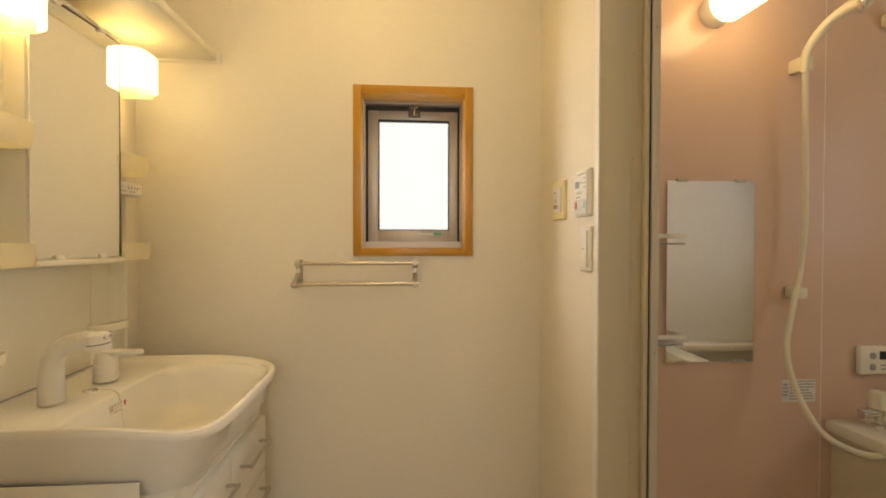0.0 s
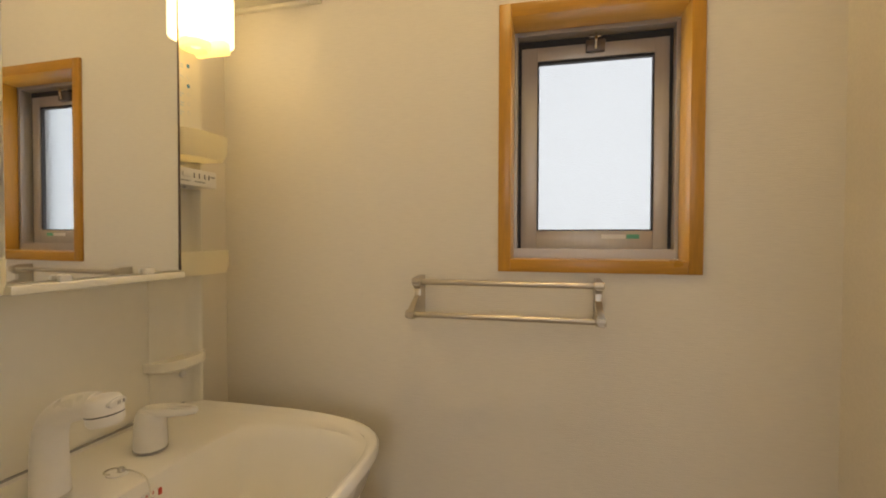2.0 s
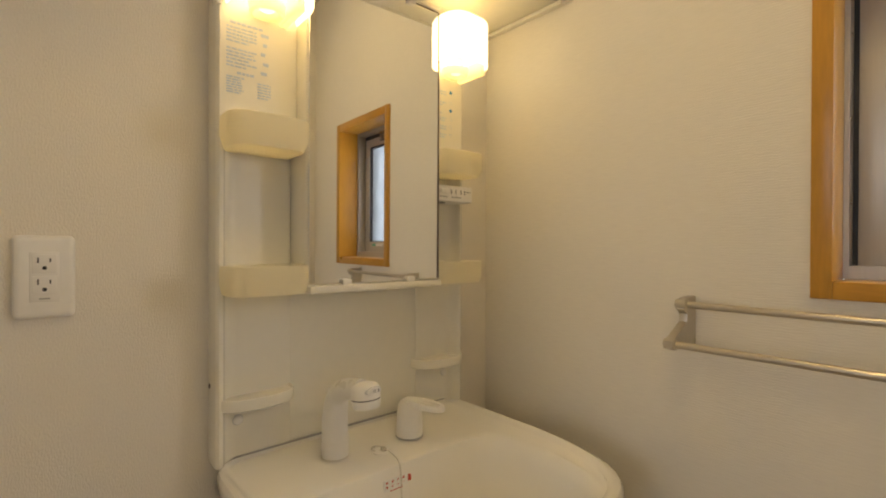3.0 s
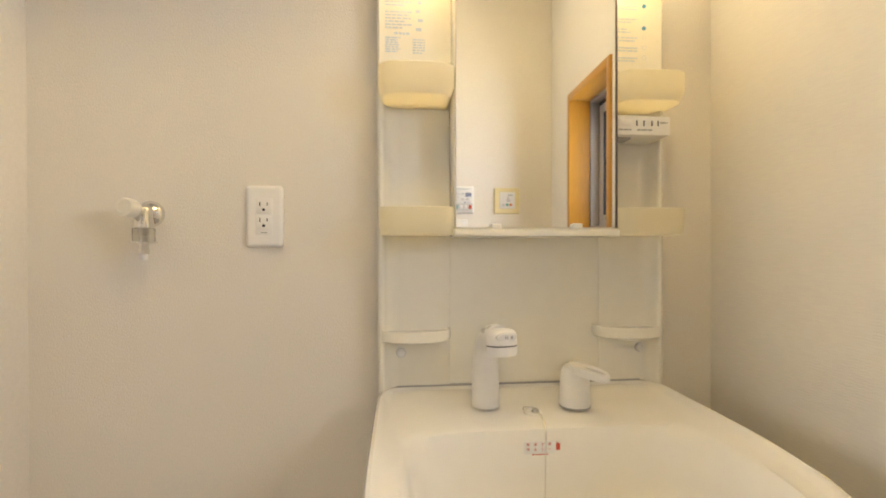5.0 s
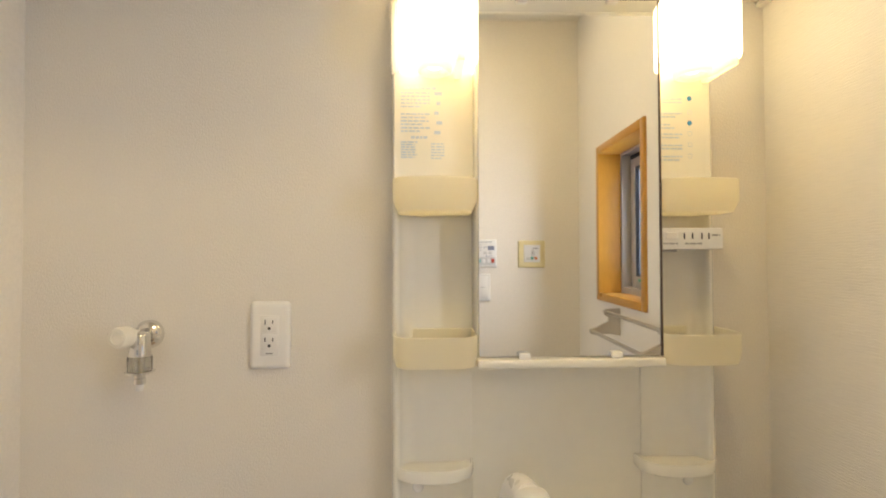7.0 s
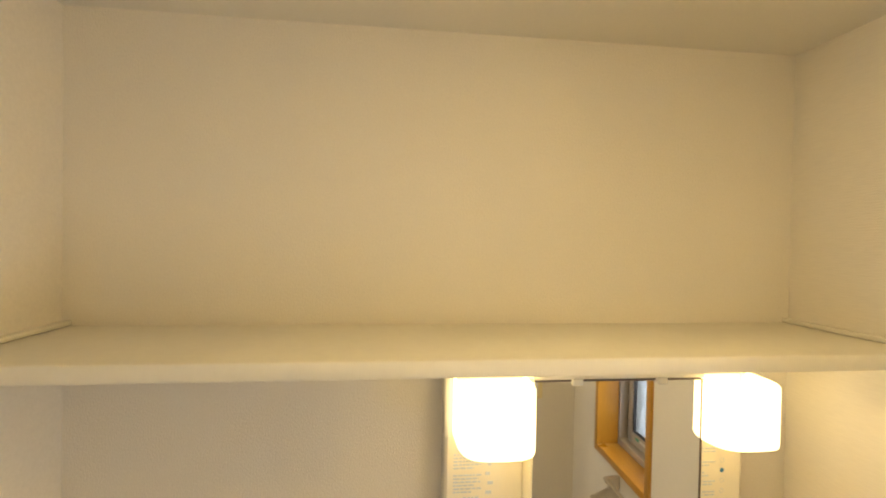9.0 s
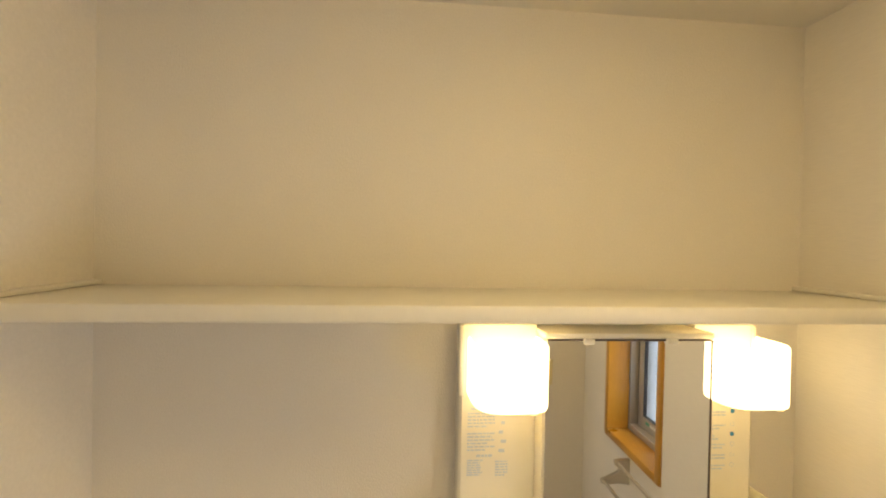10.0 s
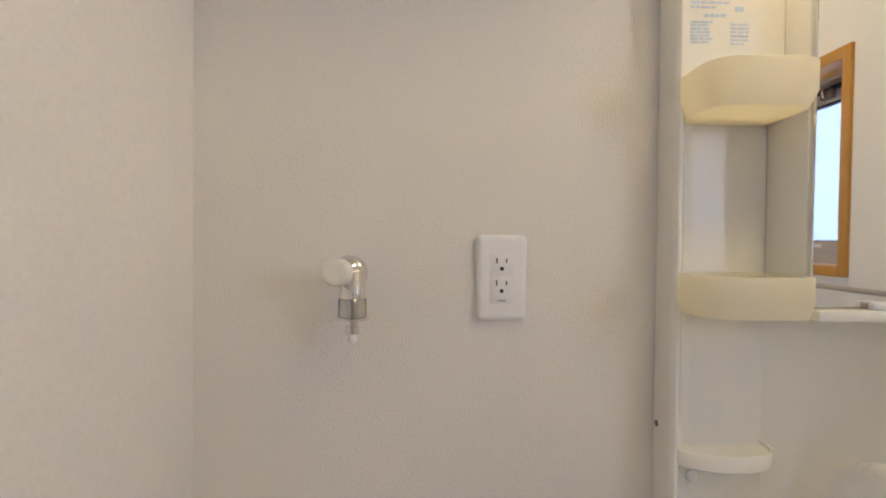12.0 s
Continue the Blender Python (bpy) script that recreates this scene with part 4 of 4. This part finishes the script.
part("tip", lathe((VX, VY_, TZ - 0.0755), (0, 0, -1), [(0, 0.0058), (0.009, 0.0056), (0.011, 0.004)], 16), WHITE, tp, "white plastic tip")
part("handle", lathe((W + 0.038, TY + 0.004, TZ + 0.004), (0.97, -0.14, 0.05), [(0, 0.0085), (0.008, 0.0095), (0.018, 0.0125), (0.026, 0.0165), (0.030, 0.0172), (0.044, 0.0172), (0.049, 0.0150), (0.050, 0.010), (0.0492, 0.0095), (0.0492, 0.001)], 28), IVORYWHITE, tp, "round white plastic handle")

# ---- bathroom things ----
bmr = thing("bath_mirror", (0.908, BN, 0.77), "frameless upright bathroom mirror in metal clips", "mirror")
part("mirror", boxes((0.746, 1.054, BN - 0.008, BN - 0.003, 0.771, 1.379), bevel=0.001), MIRROR, bmr)
for x in (0.797, 1.003):
    for z in (0.771, 1.379):
        part("clip", boxes((x - 0.018, x + 0.018, BN - 0.012, BN - 0.0005, z - 0.005, z + 0.007), bevel=0.002), NICKEL, bmr, "small metal clip")

bl = thing("bath_wall_lamp", (0.93, BN, 1.97), "glowing opal cylinder wall lamp on a cream base", "wall lamp")
part("base", lathe((0.905, BN - 0.0005, 1.938), (0, -1, 0), [(0, 0.052), (0.010, 0.052), (0.050, 0.046), (0.062, 0.046), (0.062, 0.02)], 32), PANEL, bl)
part("globe", lathe((0.905, BN - 0.063, 1.938), (0, -1, 0), [(0, 0.052), (0.004, 0.060), (0.15, 0.064), (0.19, 0.050), (0.20, 0.03), (0.203, 0.002)], 32), GLOBE, bl, "glowing opal glass globe")

for z in (1.172, 0.850):
    rk = thing("corner_rack", (0.63, BN, z), "small cream plastic corner rack in the bathroom", "bath rack", "bath racks")
    part("rail", boxes((BW + 0.002, 0.772, BN - 0.075, BN - 0.066, z + 0.014, z + 0.028), bevel=0.002), PANEL, rk)
    part("rail", boxes((0.763, 0.772, BN - 0.065, BN - 0.001, z + 0.014, z + 0.028), bevel=0.002), PANEL, rk)
    part("floor_plate", boxes((BW + 0.002, 0.768, BN - 0.074, BN - 0.001, z - 0.006, z), bevel=0.002), GREY, rk)

sh = thing("shower", (1.24, BN, 1.0), "cream hand shower on a wall hook with a long looped hose", "shower")
part("hook", boxes((1.168, 1.212, BN - 0.062, BN - 0.001, 1.735, 1.785), bevel=0.010), HOSE, sh, "cream shower hook")
part("hook", boxes((1.168, 1.215, BN - 0.050, BN - 0.001, 0.985, 1.025), bevel=0.009), HOSE, sh, "cream shower hook")
part("hand_shower", tube([(1.169, BN - 0.070, 1.724), (1.174, BN - 0.070, 1.781), (1.190, BN - 0.080, 1.823), (1.211, BN - 0.115, 1.869), (1.241, BN - 0.165, 1.897), (1.250, BN - 0.190, 1.898)],
                         [0.011, 0.0125, 0.0135, 0.015, 0.019, 0.020], 18, 6), HOSE, sh, "cream curved shower handle")
part("shower_head", lathe((1.236, BN - 0.195, 1.905), (0.55, -0.45, -0.70), [(0, 0.02), (0.010, 0.034), (0.024, 0.038), (0.030, 0.036), (0.030, 0.002)], 28), CHROME, sh, "grey round shower head")
part("hose", tube([(1.172, BN - 0.070, 1.731), (1.181, BN - 0.062, 1.617), (1.191, BN - 0.055, 1.462), (1.198, BN - 0.050, 1.253), (1.182, BN - 0.050, 1.077), (1.150, BN - 0.055, 0.943), (1.125, BN - 0.065, 0.820), (1.133, BN - 0.090, 0.709),
                   (1.155, BN - 0.15, 0.600), (1.225, BN - 0.18, 0.545), (1.330, BN - 0.19, 0.525), (1.430, BN - 0.16, 0.575), (1.490, BN - 0.10, 0.64)], 0.0095, 14, 8), HOSE, sh, "cream flexible hose")

hk = thing("wall_hook", (1.527, BN, 1.935), "small cream plastic wall hook", "hook")
part("hook", boxes((1.505, 1.55, BN - 0.05, BN - 0.001, 1.905, 1.955), bevel=0.012), HOSE, hk)
lb = thing("wall_notice", (1.228, BN, 0.626), "small white printed notice on the pink wall", "notice")
part("sheet", boxes((1.167, 1.289, BN - 0.0012, BN - 0.0004, 0.626, 0.703)), PAPER, lb)
part("print", bars(text_lines(1.195, 1.284, 0.699, 7, 0.010, 0.005, 61, 0.2) + text_lines(1.171, 1.190, 0.690, 4, 0.012, 0.007, 62, 0.1), "y", BN - 0.0014, -0.0005), GREY, lb)
br = thing("bath_controller", (1.51, BN, 0.72), "white bath water controller with a dark display", "controller")
part("case", boxes((1.435, 1.600, BN - 0.022, BN - 0.0005, 0.720, 0.818), bevel=0.006), PANEL, br)
part("display", boxes((1.505, 1.580, BN - 0.0235, BN - 0.0215, 0.772, 0.800)), BLACK, br, "dark display")
for z in (0.785, 0.746):
    part("key", lathe((1.480, BN - 0.022, z), (0, -1, 0), [(0, 0.012), (0.002, 0.0115), (0.003, 0.009), (0.003, 0.001)], 20), GREY, br, "round key")
part("print", bars(text_lines(1.510, 1.590, 0.755, 2, 0.013, 0.006, 71, 0.1), "y", BN - 0.0222, -0.0006), GREY, br)

tub = thing("bathtub", (1.7, 0.7, 0), "cream bathtub with a tall side panel and rounded rim", "bathtub")
part("side_panel", boxes((1.350, 1.366, BS + 0.002, BN - 0.002, 0.0, 0.525)), TUB, tub)
part("rim", boxes((1.324, 1.440, BS + 0.002, BN - 0.001, 0.525, 0.567), (1.440, BE - 0.001, BN - 0.17, BN - 0.001, 0.526, 0.566), (2.01, BE - 0.001, BS + 0.002, BN - 0.17, 0.526, 0.566),
                  (1.440, 2.01, BS + 0.002, BS + 0.10, 0.526, 0.566), bevel=0.008), PANEL, tub)
part("inside", boxes((1.367, 1.440, BS + 0.003, BN - 0.003, 0.10, 0.524), (1.441, BE - 0.002, BS + 0.003, BN - 0.003, 0.05, 0.10), (1.441, BE - 0.002, BN - 0.16, BN - 0.003, 0.101, 0.524)), TUB, tub)
bt = thing("bath_tap", (1.405, BN - 0.07, 0.567), "chrome bath tap with cream handles on the tub rim", "bath tap")
part("body", tube([(1.375, BN - 0.08, 0.61), (1.445, BN - 0.08, 0.615), (1.525, BN - 0.08, 0.615)], 0.016, 18, 4), CHROME, bt)
part("post", lathe((1.445, BN - 0.08, 0.5665), (0, 0, 1), [(0, 0.026), (0.006, 0.024), (0.01, 0.014), (0.05, 0.014)], 20), CHROME, bt)
part("handle", lathe((1.480, BN - 0.08, 0.612), (-1, -0.35, 0), [(0, 0.014), (0.006, 0.021), (0.030, 0.022), (0.036, 0.019), (0.037, 0.002)], 24), HOSE, bt, "cream round handle")
part("handle", lathe((1.435, BN - 0.08, 0.625), (0, 0, 1), [(0, 0.018), (0.004, 0.026), (0.050, 0.025), (0.058, 0.021), (0.060, 0.002)], 24), HOSE, bt, "cream round handle")
